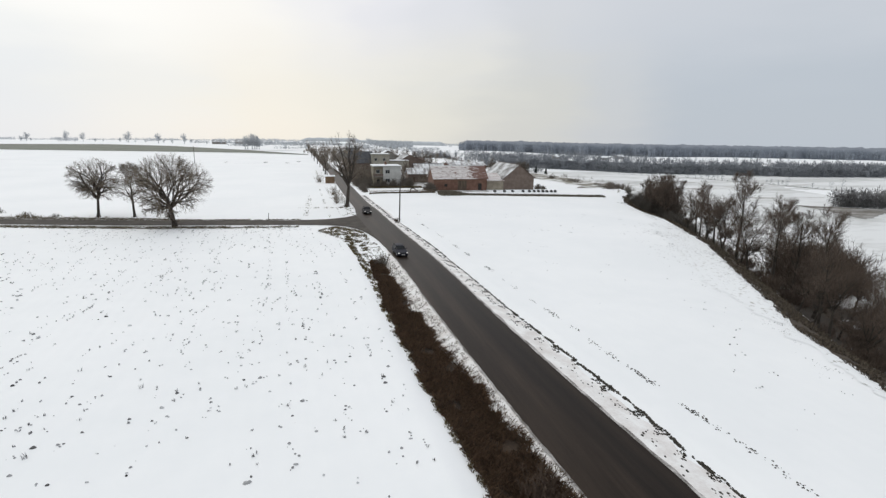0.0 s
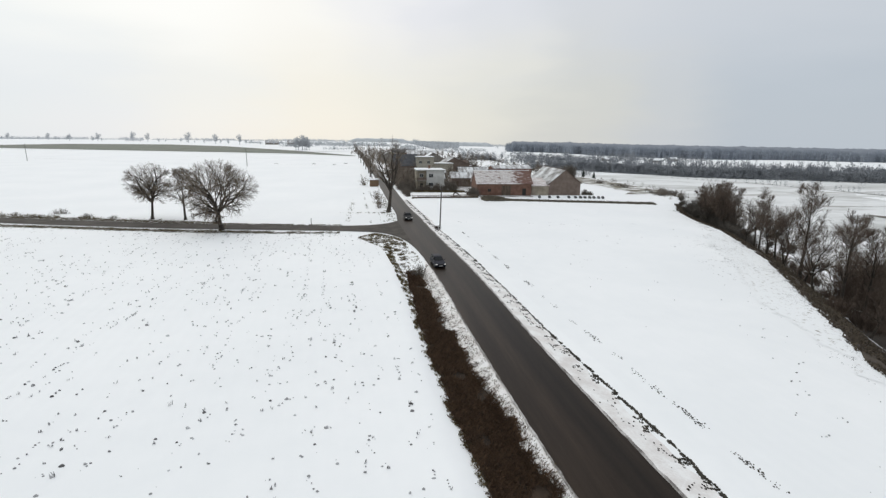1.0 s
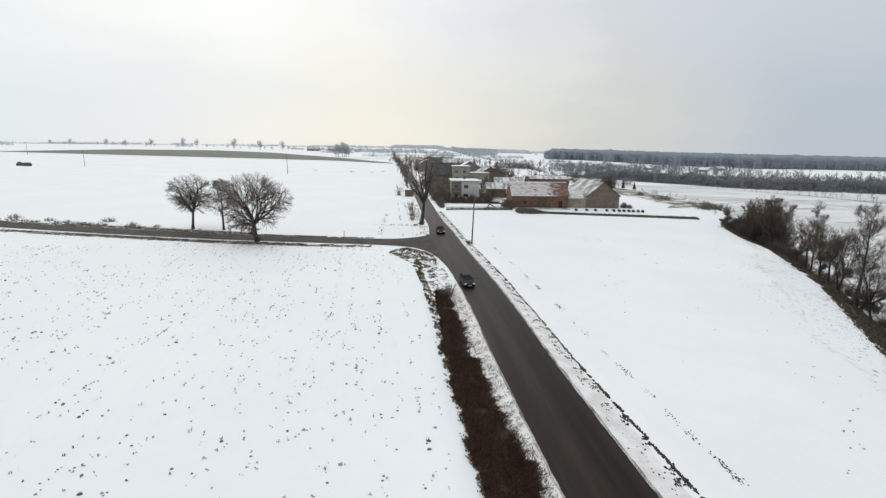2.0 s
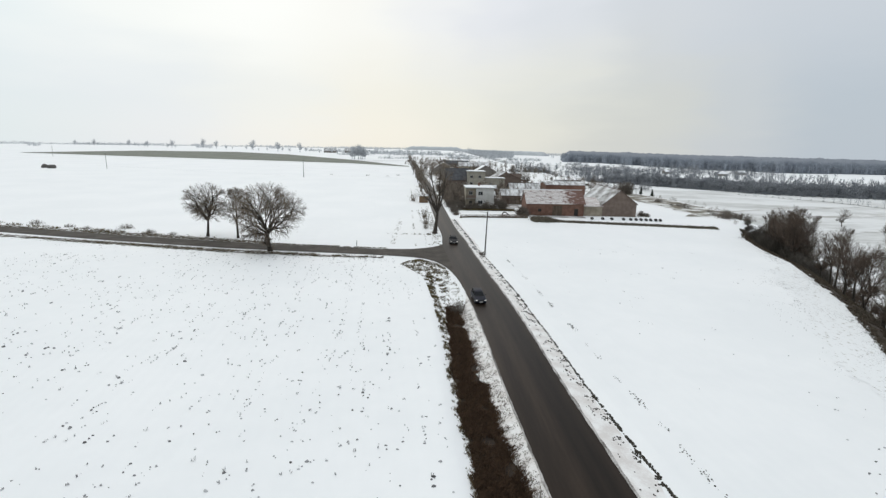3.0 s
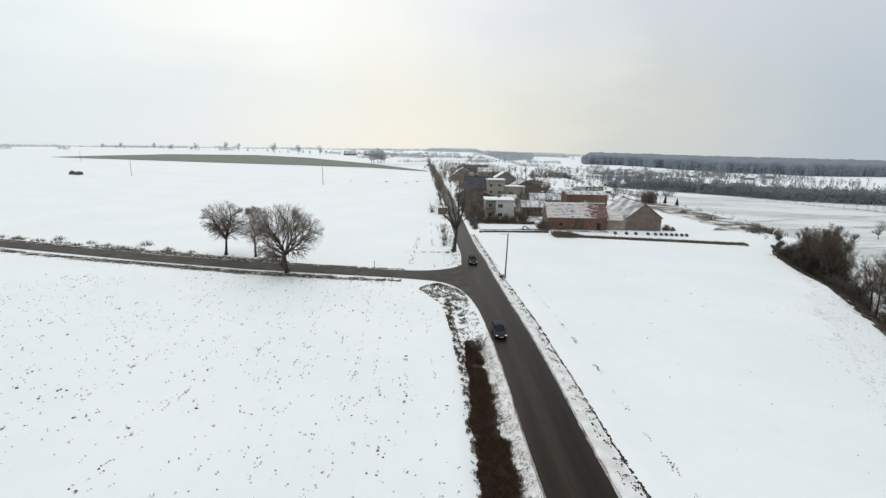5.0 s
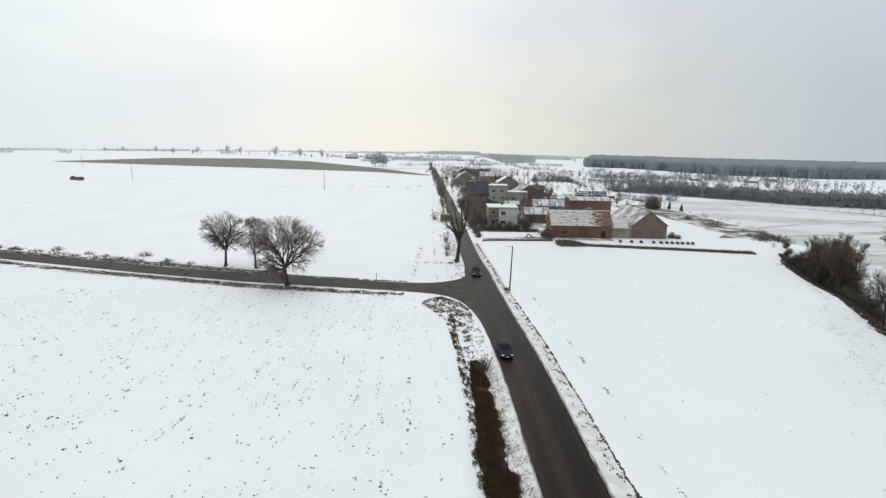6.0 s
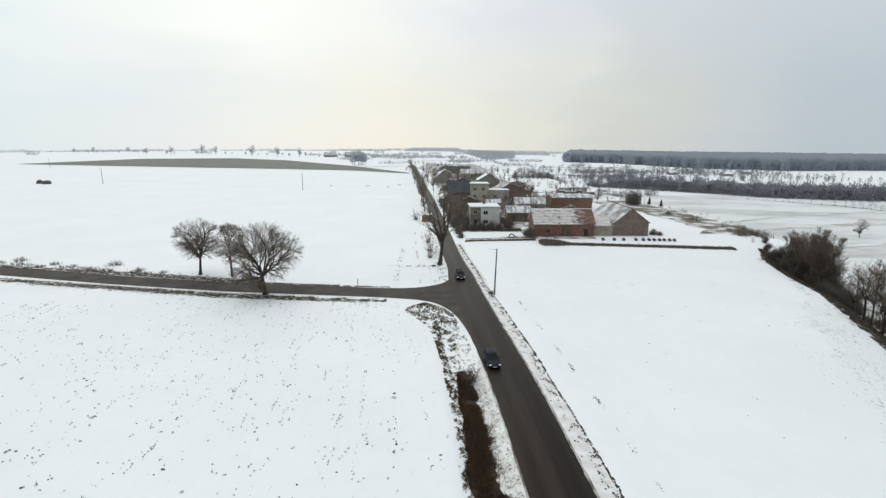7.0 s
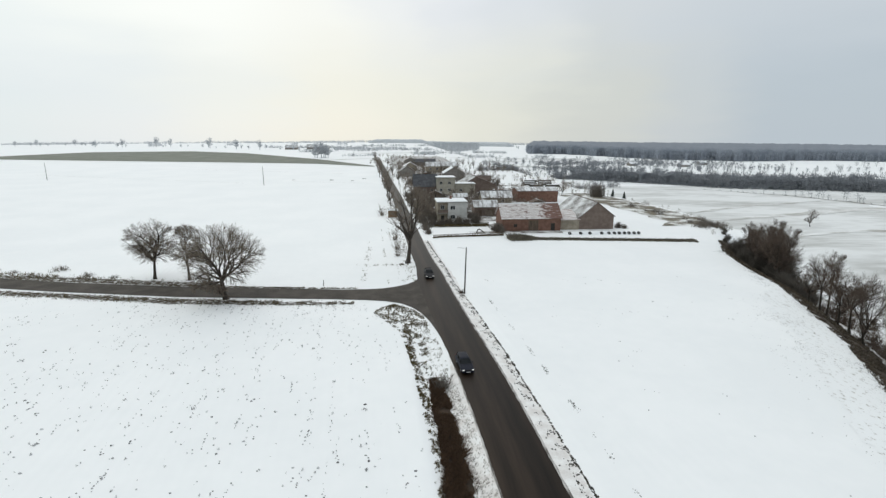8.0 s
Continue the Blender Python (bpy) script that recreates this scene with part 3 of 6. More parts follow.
def bush_mesh(seed, height, wide, stems, kids=5, fine=0.014):
    """Stems that fan out from the ground, with side twigs."""
    r = random.Random(seed)
    T = Tubes()
    for _ in range(stems):
        a, l = r.uniform(0, 6.283), abs(r.gauss(0, 0.5))
        p = Vector((r.gauss(0, wide * 0.42), r.gauss(0, wide * 0.42), -0.1))
        d = Vector((math.cos(a) * l, math.sin(a) * l, 1)).normalized()
        h = height * r.uniform(0.55, 1.05) * max(0.45, 1 - 0.32 * (p.length / wide) ** 2)
        pts = [p.copy()]
        ds = []
        for k in range(4):
            d = (d + Vector((r.gauss(0, 0.12), r.gauss(0, 0.12), 0.02))).normalized()
            p = p + d * h / 4
            pts.append(p.copy())
            ds.append(d.copy())
        T.add(pts, [fine * 2.6, fine * 2.3, fine * 1.9, fine * 1.5, fine], 3, True)
        for _ in range(kids):
            k = r.randrange(0, 4)
            q = pts[k].lerp(pts[k + 1], r.random())
            nd = (ds[k] + Vector((r.gauss(0, 0.55), r.gauss(0, 0.55), r.gauss(0, 0.3)))).normalized()
            ln = h * r.uniform(0.15, 0.38)
            m = q + nd * ln * 0.5
            T.add([q, m, m + (nd + Vector((r.gauss(0, 0.3), r.gauss(0, 0.3), 0.15))).normalized() * ln * 0.5], [fine * 1.6, fine * 1.4, fine * 0.8], 3, True)
            for _ in range(2):
                nd2 = (nd + Vector((r.gauss(0, 0.6), r.gauss(0, 0.6), r.gauss(0, 0.4)))).normalized()
                T.add([m, m + nd2 * ln * 0.45], [fine * 1.35, fine * 0.7], 3, True)
    return T.v, T.f


def bush(name, at, label, mat, group="", **spec):
    ob = part(name, bush_mesh(**spec), M[mat], at=at if isinstance(at, Matrix) else None)
    return tagged(ob, label, "bush", group)


def far_trees(name, spots, mat, label, seed, blades=26, h=(9, 15), width=0.30, spread=0.33, low=0.22):
    """A wood seen from afar: each tree a stem and a loose round crown of twigs that point outwards, joined into one stuff."""
    r = random.Random(seed)
    v, f = [], []

    def sliver(p, q, w):
        i = len(v)
        a = r.uniform(0, 6.283)
        sx, sy, sz = math.cos(a) * w, math.sin(a) * w, r.uniform(-0.5, 0.5) * w
        v.extend([(p[0] - sx, p[1] - sy, p[2] - sz), (p[0] + sx, p[1] + sy, p[2] + sz), (q[0] + sx * 0.3, q[1] + sy * 0.3, q[2]), (q[0] - sx * 0.3, q[1] - sy * 0.3, q[2])])
        f.append((i, i + 1, i + 2, i + 3))

    for x, y in spots:
        z = ground_z(x, y) - 0.3
        hh = h[0] + (h[1] - h[0]) * r.random() ** 1.4
        lx, ly = r.gauss(0, 0.04) * hh, r.gauss(0, 0.04) * hh
        sliver((x, y, z), (x + lx, y + ly, z + hh * 0.8), width * 1.3)
        bottom = low * r.uniform(0.6, 1.3)
        rx, rz, mid = hh * spread * r.uniform(0.75, 1.2), hh * (1 - bottom) / 2, hh * (1 + bottom) / 2
        for _ in range(blades):
            a, c = r.uniform(0, 6.283), r.uniform(-1.0, 1.0)
            k0 = r.random() ** 0.6 * 0.8
            k1 = k0 + r.uniform(0.14, 0.34)
            ring = math.sqrt(1 - c * c)
            p0, p1 = [(x + lx + math.cos(a) * ring * rx * k, y + ly + math.sin(a) * ring * rx * k, z + mid + rz * c * k) for k in (k0, k1)]
            p1 = (p1[0], p1[1], p1[2] + 0.08 * hh * (k1 - k0))
            sliver(p0, p1, width * r.uniform(0.6, 1.4))
    return tagged(part(name, (v, f), M[mat]), label, "trees", kind="stuff")


def canopy(name, deg0, deg1, near, depth, height, mat, label, seed, step=0.12, rough=0.13):
    """The closed crowns of a far forest: an uneven roof of treetops with a steep edge."""
    verts, faces = [], []
    reach = [0, 0.001, 0.004, 0.010, 0.018, 0.03, 0.045, 0.065, 0.09, 0.12, 0.16, 0.22, 0.30, 0.42, 0.60, 0.80, 1.0]
    n = int((deg1 - deg0) / step)
    for i in range(n + 1):
        deg = deg0 + (deg1 - deg0) * i / n
        az = radians(deg)
        r0 = near(deg) + 20 * noise.noise((deg * 0.9, seed, 1))
        ends = min(1.0, (deg - deg0) / 0.8 + 0.15, (deg1 - deg) / 0.8 + 0.15)
        for k, u in enumerate(reach):
            rr = r0 + u * depth
            x, y = math.sin(az) * rr, math.cos(az) * rr
            h = height * (0.86 + rough * noise.noise((x * 0.05, y * 0.02, seed)) + 0.12 * noise.noise((x * 0.16, y * 0.06, seed + 3)))
            h *= ends * (0.0 if k == 0 else 0.72 if k == 1 else 0.9 if k == 2 else 1.0)
            verts.append((x, y, ground_z(x, y) - 0.3 + h))
    m = len(reach)
    for i in range(n):
        for k in range(m - 1):
            a = i * m + k
            faces.append((a, a + m, a + m + 1, a + 1))
    return tagged(part(name, (verts, faces), M[mat], smooth=True), label, "trees", kind="stuff")


# ---- buildings ----
def window(parent, x, z, w, h, y, nx=2, name="window"):
    """A window in a wall that faces -y: the frame stands proud, the pane lies deeper."""
    bm = bmesh.new()
    t = 0.07
    for a in (box(bm, x - w / 2, y - 0.04, z, x - w / 2 + t, y + 0.02, z + h), box(bm, x + w / 2 - t, y - 0.04, z, x + w / 2, y + 0.02, z + h), box(bm, x - w / 2 + t, y - 0.04, z, x + w / 2 - t, y + 0.02, z + t), box(bm, x - w / 2 + t, y - 0.04, z + h - t, x + w / 2 - t, y + 0.02, z + h)):
        pass
    for k in range(1, nx):
        c = x - w / 2 + w * k / nx
        box(bm, c - 0.03, y - 0.035, z + t, c + 0.03, y + 0.02, z + h - t)
    f = part(name, bm, M["frame_white"], parent)
    part("pane", boxed(x - w / 2 + t, y - 0.012, z + t, x + w / 2 - t, y + 0.0, z + h - t), M["glass"], f)
    part("sill", boxed(x - w / 2 - 0.08, y - 0.12, z - 0.06, x + w / 2 + 0.08, y - 0.0, z), M["concrete"], f)


def gable_walls(x0, x1, y0, y1, h, ridge, axis, peak=None, h2=None):
    """Outside walls as one solid under a gable roof. axis: the ridge's way."""
    h2 = h if h2 is None else h2
    if axis == "x":
        m = (y0 + y1) / 2 if peak is None else peak
        prof = [(y0, -0.6), (y1, -0.6), (y1, h2), (m, ridge), (y0, h)]
        v = [(x, y, z) for x in (x0, x1) for y, z in prof]
    else:
        m = (x0 + x1) / 2 if peak is None else peak
        prof = [(x0, -0.6), (x1, -0.6), (x1, h2), (m, ridge), (x0, h)]
        v = [(x, y, z) for y in (y0, y1) for x, z in prof]
    n = 5
    f = [tuple(range(n - 1, -1, -1)), tuple(range(n, 2 * n))] + [(k, (k + 1) % n, n + (k + 1) % n, n + k) for k in range(n)]
    bm = bmesh.new()
    vs = [bm.verts.new(p) for p in v]
    for q in f:
        bm.faces.new([vs[i] for i in q])
    bmesh.ops.recalc_face_normals(bm, faces=bm.faces)
    return bm


def slope(a, b, c, d, thick=0.18):
    """A roof slope of its own thickness: a, b along the eave, c, d along the ridge."""
    a, b, c, d = map(Vector, (a, b, c, d))
    n = (b - a).cross(d - a).normalized()
    if n.z < 0:
        n = -n
    bm = bmesh.new()
    lo = [bm.verts.new(p + n * 0.01) for p in (a, b, c, d)]
    hi = [bm.verts.new(p + n * thick) for p in (a, b, c, d)]
    bm.faces.new(lo)
    bm.faces.new(hi)
    for k in range(4):
        bm.faces.new((lo[k], lo[(k + 1) % 4], hi[(k + 1) % 4], hi[k]))
    bmesh.ops.recalc_face_normals(bm, faces=bm.faces)
    return bm


def gable_house(name, at, w, d, h, ridge, label, wall, roofs, axis="x", peak=None, h2=None, over=0.4, chimney=None, windows=(), doors=(), category="house", courses=0, group="", bare=None):
    """A house from its front left corner; roofs: the materials of its two slopes."""
    t = thing(name, (*at, ground_z(*at)), label, category, group)
    part("wall", gable_walls(0, w, 0, d, h, ridge, axis, peak, h2), M[wall], t)
    hb = h if h2 is None else h2
    if axis == "x":
        m = d / 2 if peak is None else peak
        s1, s2 = (ridge - h) / m, (ridge - hb) / (d - m)
        A = ((-over, -over, h - s1 * over), (w + over, -over, h - s1 * over), (w + over, m, ridge), (-over, m, ridge))
        B = ((w + over, d + over, hb - s2 * over), (-over, d + over, hb - s2 * over), (-over, m, ridge), (w + over, m, ridge))
    else:
        m = w / 2 if peak is None else peak
        s1, s2 = (ridge - h) / m, (ridge - hb) / (w - m)
        A = ((-over, d + over, h - s1 * over), (-over, -over, h - s1 * over), (m, -over, ridge), (m, d + over, ridge))
        B = ((w + over, -over, hb - s2 * over), (w + over, d + over, hb - s2 * over), (m, d + over, ridge), (m, -over, ridge))
    for q, mat in zip((A, B), roofs):
        if axis == "y" and mat == "snowy_grey":
            mat = "snowy_grey_y"
        if bare and q is A:
            r = part("roof", slope(*q), M["bare_tile"], t, "worn red tiles, half under snow")
        else:
            r = part("roof", slope(*q), M[mat], t)
        if courses:
            a, b, c, e = map(Vector, q)
            up = (e - a)
            nn = (b - a).cross(e - a).normalized()
            nn = nn if nn.z > 0 else -nn
            for k in range(1, courses):
                u = k / courses
                p0, p1 = a + up * u + nn * 0.17, b + (c - b) * u + nn * 0.17
                part("tile_course", cyl(0.05, 0.05, p0, p1, 5), M["red_tile"], r)
    part("ridge_cap", boxed(-over, m - 0.16, ridge + 0.1, w + over, m + 0.16, ridge + 0.26) if axis == "x" else boxed(m - 0.16, -over, ridge + 0.1, m + 0.16, d + over, ridge + 0.26), M["snow_cap" if "snow" in roofs[0] and "snow" in roofs[1] else roofs[1]], t)
    if chimney:
        cx, cy, top = chimney
        c = part("chimney", boxed(cx - 0.35, cy - 0.35, h, cx + 0.35, cy + 0.35, top), M["red_wall"], t)
        part("cap", boxed(cx - 0.42, cy - 0.42, top, cx + 0.42, cy + 0.42, top + 0.12), M["snow_cap"], c)
    for x, z, ww, hh in windows:
        window(t, x, z, ww, hh, 0)
    for x, z, ww, hh, mat in doors:
        dr = part("door", boxed(x - ww / 2, -0.06, z, x + ww / 2, 0.02, z + hh), M[mat], t)
        part("lintel", boxed(x - ww / 2 - 0.12, -0.10, z + hh, x + ww / 2 + 0.12, 0.0, z + hh + 0.14), M["wood"], dr)
    return t


def flat_house(name, at, w, d, h, label, wall, over=0.3, windows=(), snow=0.18, category="house", side=()):
    t = thing(name, (*at, ground_z(*at)), label, category)
    part("wall", boxed(0, 0, -0.6, w, d, h), M[wall], t)
    r = part("roof", boxed(-over, -over, h, w + over, d + over, h + 0.22), M["concrete"], t)
    bm = boxed(-over + 0.08, -over + 0.08, h + 0.22, w + over - 0.08, d + over - 0.08, h + 0.22 + snow, bevel=0.06)
    part("snow_cover", bm, M["snow_cap"], r)
    for x, z, ww, hh in windows:
        window(t, x, z, ww, hh, 0)
    return t


# ---- cars ----
def loft(sections, mat, name, parent, close=True, smooth=True):
    """A skin over cross-sections of equal length."""
    bm = bmesh.new()
    rings = [[bm.verts.new(p) for p in s] for s in sections]
    n = len(sections[0])
    for a, b in zip(rings, rings[1:]):
        for k in range(n - 1 if not close else n):
            bm.faces.new((a[k], a[(k + 1) % n], b[(k + 1) % n], b[k]))
    if close:
        bm.faces.new(rings[0])
        bm.faces.new(rings[-1])
    bmesh.ops.recalc_face_normals(bm, faces=bm.faces)
    return part(name, bm, M[mat], parent, smooth=False)


def car(name, at, paint, label, estate=True):
    """A car that faces -y; 4.5 m long."""
    c = thing(name, at, label, "car")
    L0, W = 4.5, 0.86

    def ring(y, half, z0, z1, round_=0.12):
        # lower body cross-section
        return [(-half + 0.06, y, z0), (-half, y, z0 + 0.16), (-half, y, z1 - round_), (-half + round_ * 0.7, y, z1), (half - round_ * 0.7, y, z1), (half, y, z1 - round_), (half, y, z0 + 0.16), (half - 0.06, y, z0)]

    f = -L0 / 2
    body = loft([ring(f, 0.66, 0.34, 0.56, 0.08), ring(f + 0.08, 0.78, 0.26, 0.68), ring(f + 0.45, 0.84, 0.2, 0.78), ring(f + 1.15, W, 0.2, 0.92), ring(f + 1.5, W, 0.2, 0.96), ring(0.6, W, 0.2, 0.97), ring(1.6, W, 0.2, 0.98), ring(2.05, 0.83, 0.24, 0.97), ring(2.2, 0.76, 0.3, 0.92, 0.1), ring(2.25, 0.7, 0.36, 0.6, 0.08)], paint, "body", c)

    def hoop(y, half, z, base):
        return [(-half - 0.16, y, base), (-half - 0.02, y, z - 0.10), (-half + 0.10, y, z), (half - 0.10, y, z), (half + 0.02, y, z - 0.10), (half + 0.16, y, base)]

    rear = [(1.55, 0.60, 1.42), (1.85, 0.58, 1.34)] if estate else [(0.95, 0.59, 1.38), (1.25, 0.57, 1.22)]
    hoops = [(-0.25, 0.58, 1.36), (0.1, 0.61, 1.44), (0.8, 0.61, 1.45)] + rear
    end = 2.1 if estate else 1.85
    loft([hoop(y, h, z, 0.93) for y, h, z in hoops], paint, "roof", c)
    # windscreen, rear window and side windows
    b = bmesh.new()

    def quad(*p):
        b.faces.new([b.verts.new(q) for q in p])

    quad((-0.72, -1.0, 0.95), (0.72, -1.0, 0.95), (0.54, -0.27, 1.34), (-0.54, -0.27, 1.34))
    bmesh.ops.solidify(b, geom=b.faces[:], thickness=0.03)
    part("windscreen", b, M["glass"], c)
    for s in (-1, 1):
        b = bmesh.new()
        quad((s * 0.74, -1.0, 0.95), (s * 0.76, -0.25, 0.95), (s * 0.57, -0.25, 1.33))
        bmesh.ops.solidify(b, geom=b.faces[:], thickness=0.03)
        part("quarter_pane", b, M["glass"], c)
        for y0, y1 in ((-0.2, 0.42), (0.5, 1.15)) + (((1.22, 1.75),) if estate else ()):
            b = bmesh.new()
            quad((s * 0.785, y0, 0.99), (s * 0.785, y1, 0.99), (s * 0.655, y1, 1.30), (s * 0.655, y0, 1.30))
            bmesh.ops.solidify(b, geom=b.faces[:], thickness=0.02)
            part("side_window", b, M["glass"], c)
        m = part("mirror", boxed(s * 0.90 - 0.09, -0.82, 0.98, s * 0.90 + 0.09, -0.70, 1.10, bevel=0.03), M[paint], c)
        hl = part("headlight", boxed(s * 0.62 - 0.15, f + 0.02, 0.54, s * 0.62 + 0.15, f + 0.14, 0.68, bevel=0.03), M["lit_lens"], c, "lit white headlight")
        part("rear_light", boxed(s * 0.70 - 0.09, 2.12, 0.62, s * 0.70 + 0.09, 2.27, 0.90, bevel=0.02), M["red_lens"], c)
        part("sill_trim", boxed(s * 0.865 - 0.012, -0.9, 0.42, s * 0.865 + 0.012, 1.1, 0.50), M["trim"], c)
        for y in (-1.38, 1.28):
            w = part("wheel", cyl(0.31, 0.31, (s * 0.62, y, 0.31), (s * 0.84, y, 0.31), 20), M["rubber"], c)
            part("rim", cyl(0.20, 0.18, (s * 0.80, y, 0.31), (s * 0.855, y, 0.31), 12), M["steel"], w)
    b = bmesh.new()
    quad((-0.58, end - 0.22, 1.33), (0.58, end - 0.22, 1.33), (0.68, end + 0.03, 0.97), (-0.68, end + 0.03, 0.97))
    bmesh.ops.solidify(b, geom=b.faces[:], thickness=0.03)
    part("rear_window", b, M["glass"], c)
    if not estate:
        part("boot_lid", boxed(-0.68, 1.80, 0.96, 0.68, 2.15, 1.0, bevel=0.02), M[paint], c)
    part("grille", boxed(-0.42, f - 0.01, 0.54, 0.42, f + 0.08, 0.66, bevel=0.02), M["trim"], c)
    part("bumper", boxed(-0.74, f - 0.06, 0.28, 0.74, f + 0.12, 0.50, bevel=0.05), M[paint], c)
    part("number_plate", boxed(-0.26, f - 0.08, 0.36, 0.26, f - 0.055, 0.46), M["frame_white"], c, "white plate with plain bars")
    part("bonnet_seam", boxed(-0.66, -1.06, 0.945, 0.66, -1.02, 0.965), M["trim"], c)
    for x in (-0.25, 0.3):
        part("wiper", cyl(0.012, 0.012, (x, -1.0, 0.985), (x - 0.35, -0.75, 1.12), 5), M["trim"], c)
    if estate:
        for s in (-1, 1):
            part("roof_rail", cyl(0.022, 0.022, (s * 0.56, -0.05, 1.48), (s * 0.56, 1.6, 1.46), 6), M["trim"], c)
    return c


# ================= the place =================
ground()
roads()


def verges():
    rnd = random.Random(11)
    # the ditch bed, brown with dead grass, narrowing towards its end
    def ditch(y):
        n0, n1 = noise.noise((1.7, y * 0.35, 0)), noise.noise((7.7, y * 0.5, 0))
        n2, n3 = noise.noise((4.1, y * 1.3, 0)), noise.noise((9.1, y * 1.6, 0))
        l = along([(-60, -6.7), (22, -6.75), (29, -6.9), (45, -7.2), (49, -7.05), (62, -6.75), (69, -6.4), (72, -5.9)], y) + 0.30 * n0 + 0.22 * n2
        r = along([(-60, -3.3), (22, -3.35), (27, -3.6), (33, -3.8), (43, -4.3), (57, -4.75), (68, -4.9), (72, -5.5)], y) + 0.35 * n1 + 0.25 * n3
        return l, r

    rows = []
    for y in spaced((-60, 10, 3), (10, 72, 0.4)):
        c, (l, r) = along(ROAD, y), ditch(y)
        rows.append((c + l, y, c + r, y))
    ribbon("ditch_bed", rows, M["earth"], "roadside ditch bed of dark dead grass", "ditch", 0.03, across=6, ragged=0.12, seed=2)
    b = Bits(21)
    for _ in range(25000):
        y = rnd.uniform(12, 72.3) if rnd.random() < 0.72 else rnd.uniform(-20, 12)
        c, (l, r) = along(ROAD, y), ditch(y)
        x = c + l - 0.12 + (r - l + 0.24) * rnd.random()
        if noise.noise((x * 0.9, y * 0.5, 16)) < -0.34:
            continue
        tall = 0.5 + 0.5 * noise.noise((x * 0.7, y * 0.35, 6))
        b.tuft(x, y, ground_z(x, y), rnd.uniform(0.12, 0.30) + 0.30 * tall, 4, lean=1.0, w=0.022)
    # dark stalks leaning out of the ditch into the snow beside it
    for _ in range(7000):
        y = rnd.uniform(12, 71)
        c, r = along(ROAD, y), ditch(y)[1]
        x = c + r + (-road_half(y) - 0.15 - r) * rnd.betavariate(0.75, 1.9)
        if noise.noise((x * 1.6, y * 1.1, 2)) + rnd.gauss(0, 0.15) < -0.05:
            continue
        b.tuft(x, y, ground_z(x, y) + 0.03, rnd.uniform(0.06, 0.20), 2, lean=1.3, w=0.014)
    b.done("ditch_grass", M["grass"], "matted brown dead grass standing in the ditch", "grass")
    # dirty snow thrown up along the asphalt
    for side, w1, seed in ((-1, 1.9, 3), (1, 2.1, 4)):
        rows = []
        for y in spaced((-60, 10, 4), (10, 78, 0.7)) if side < 0 else spaced((-60, 10, 4), (10, 150, 0.8)):
            c, h = along(ROAD, y), road_half(y)
            a = c + side * (h - 0.06 + 0.14 * noise.noise((3 * side, y * 0.5, 2)))
            w1 = w1 if side > 0 else 1.9 * sstep(79, 66, y) - 0.05
            e = c + side * (h + w1 + 0.35 * min(1, max(0, w1)) * noise.noise((5 * side, y * 0.4, 7)))
            if side < 0:
                e = max(e, c + ditch(y)[1] - 0.05) if y < 70 else e
            rows.append((min(a, e), y, max(a, e), y))
        ribbon("verge", rows, M["dirty_snow"], "grey dirty snow pushed up beside the asphalt", "verge", 0.03, across=4, ragged=0.05, seed=seed)
    for side, y1, seed in ((-1, 74, 5), (1, 150, 6)):
        rows = []
        for y in spaced((-60, 10, 4), (10, y1, 0.6)):
            c, h = along(ROAD, y), road_half(y)
            w = (0.06 if side < 0 else 0.13) + 0.12 * noise.noise((side * 4, y * 0.6, 3))
            a, e = c + side * (h - 0.10), c + side * (h + max(0.03, w))
            rows.append((min(a, e), y, max(a, e), y))
        ribbon("slush_edge", rows, M["slush"], "thin rim of grey slush along the asphalt", "slush", 0.075, across=2, ragged=0.04, seed=seed)
    b = Bits(22)
    # speckles in the snow between the ditch and the asphalt
    for _ in range(3400):
        y = rnd.uniform(-10, 73)
        c, h = along(ROAD, y), road_half(y)
        r = ditch(y)[1]
        x = c + r + (-h - r) * rnd.betavariate(0.9, 1.35)
        if noise.noise((x * 1.6, y * 0.9, 2)) < -0.12:
            continue
        b.tuft(x, y, ground_z(x, y) + 0.03, rnd.uniform(0.05, 0.17), 2, lean=1.3, w=0.02)
    # rough ground that widens from the ditch's end to the junction
    for _ in range(15000):
        y = rnd.uniform(66, 98.5)
        l = along([(66, 2.6), (75, 2.0), (84, 1.0), (87, 0.3), (91, -1.6), (95, -3.6), (97, -2.6), (98.5, -0.5)], y)
        r = along([(66, 4.0), (75, 4.6), (84, 4.7), (89, 4.8), (93, 4.4), (96, 2.8), (98.5, 0.0)], y)
        u = rnd.betavariate(1.0, 1.5 if y < 86 else 1.05)
        x = l + (r - l) * u
        gate = noise.noise((x * 0.9, y * 0.7, 4)) + 0.6 * noise.noise((x * 3.1, y * 2.2, 1)) + rnd.gauss(0, 0.12)
        if gate < 0.20 - 0.30 * sstep(82, 92, y):
            continue
        b.tuft(x, y, ground_z(x, y), rnd.uniform(0.06, 0.2), 3, lean=1.3, w=0.03)
    for _ in range(2600):
        y = rnd.uniform(68, 98)
        r = along([(66, 7.0), (78, 6.6), (86, 5.9), (91, 5.0), (95, 3.8), (98, 1.4)], y)
        x = r - 0.3 - abs(rnd.gauss(0, 1.1))
        if noise.noise((x * 1.6, y * 1.3, 9)) < 0.05:
            continue
        b.tuft(x, y, ground_z(x, y) + 0.02, rnd.uniform(0.04, 0.13), 2, lean=1.3, w=0.025)
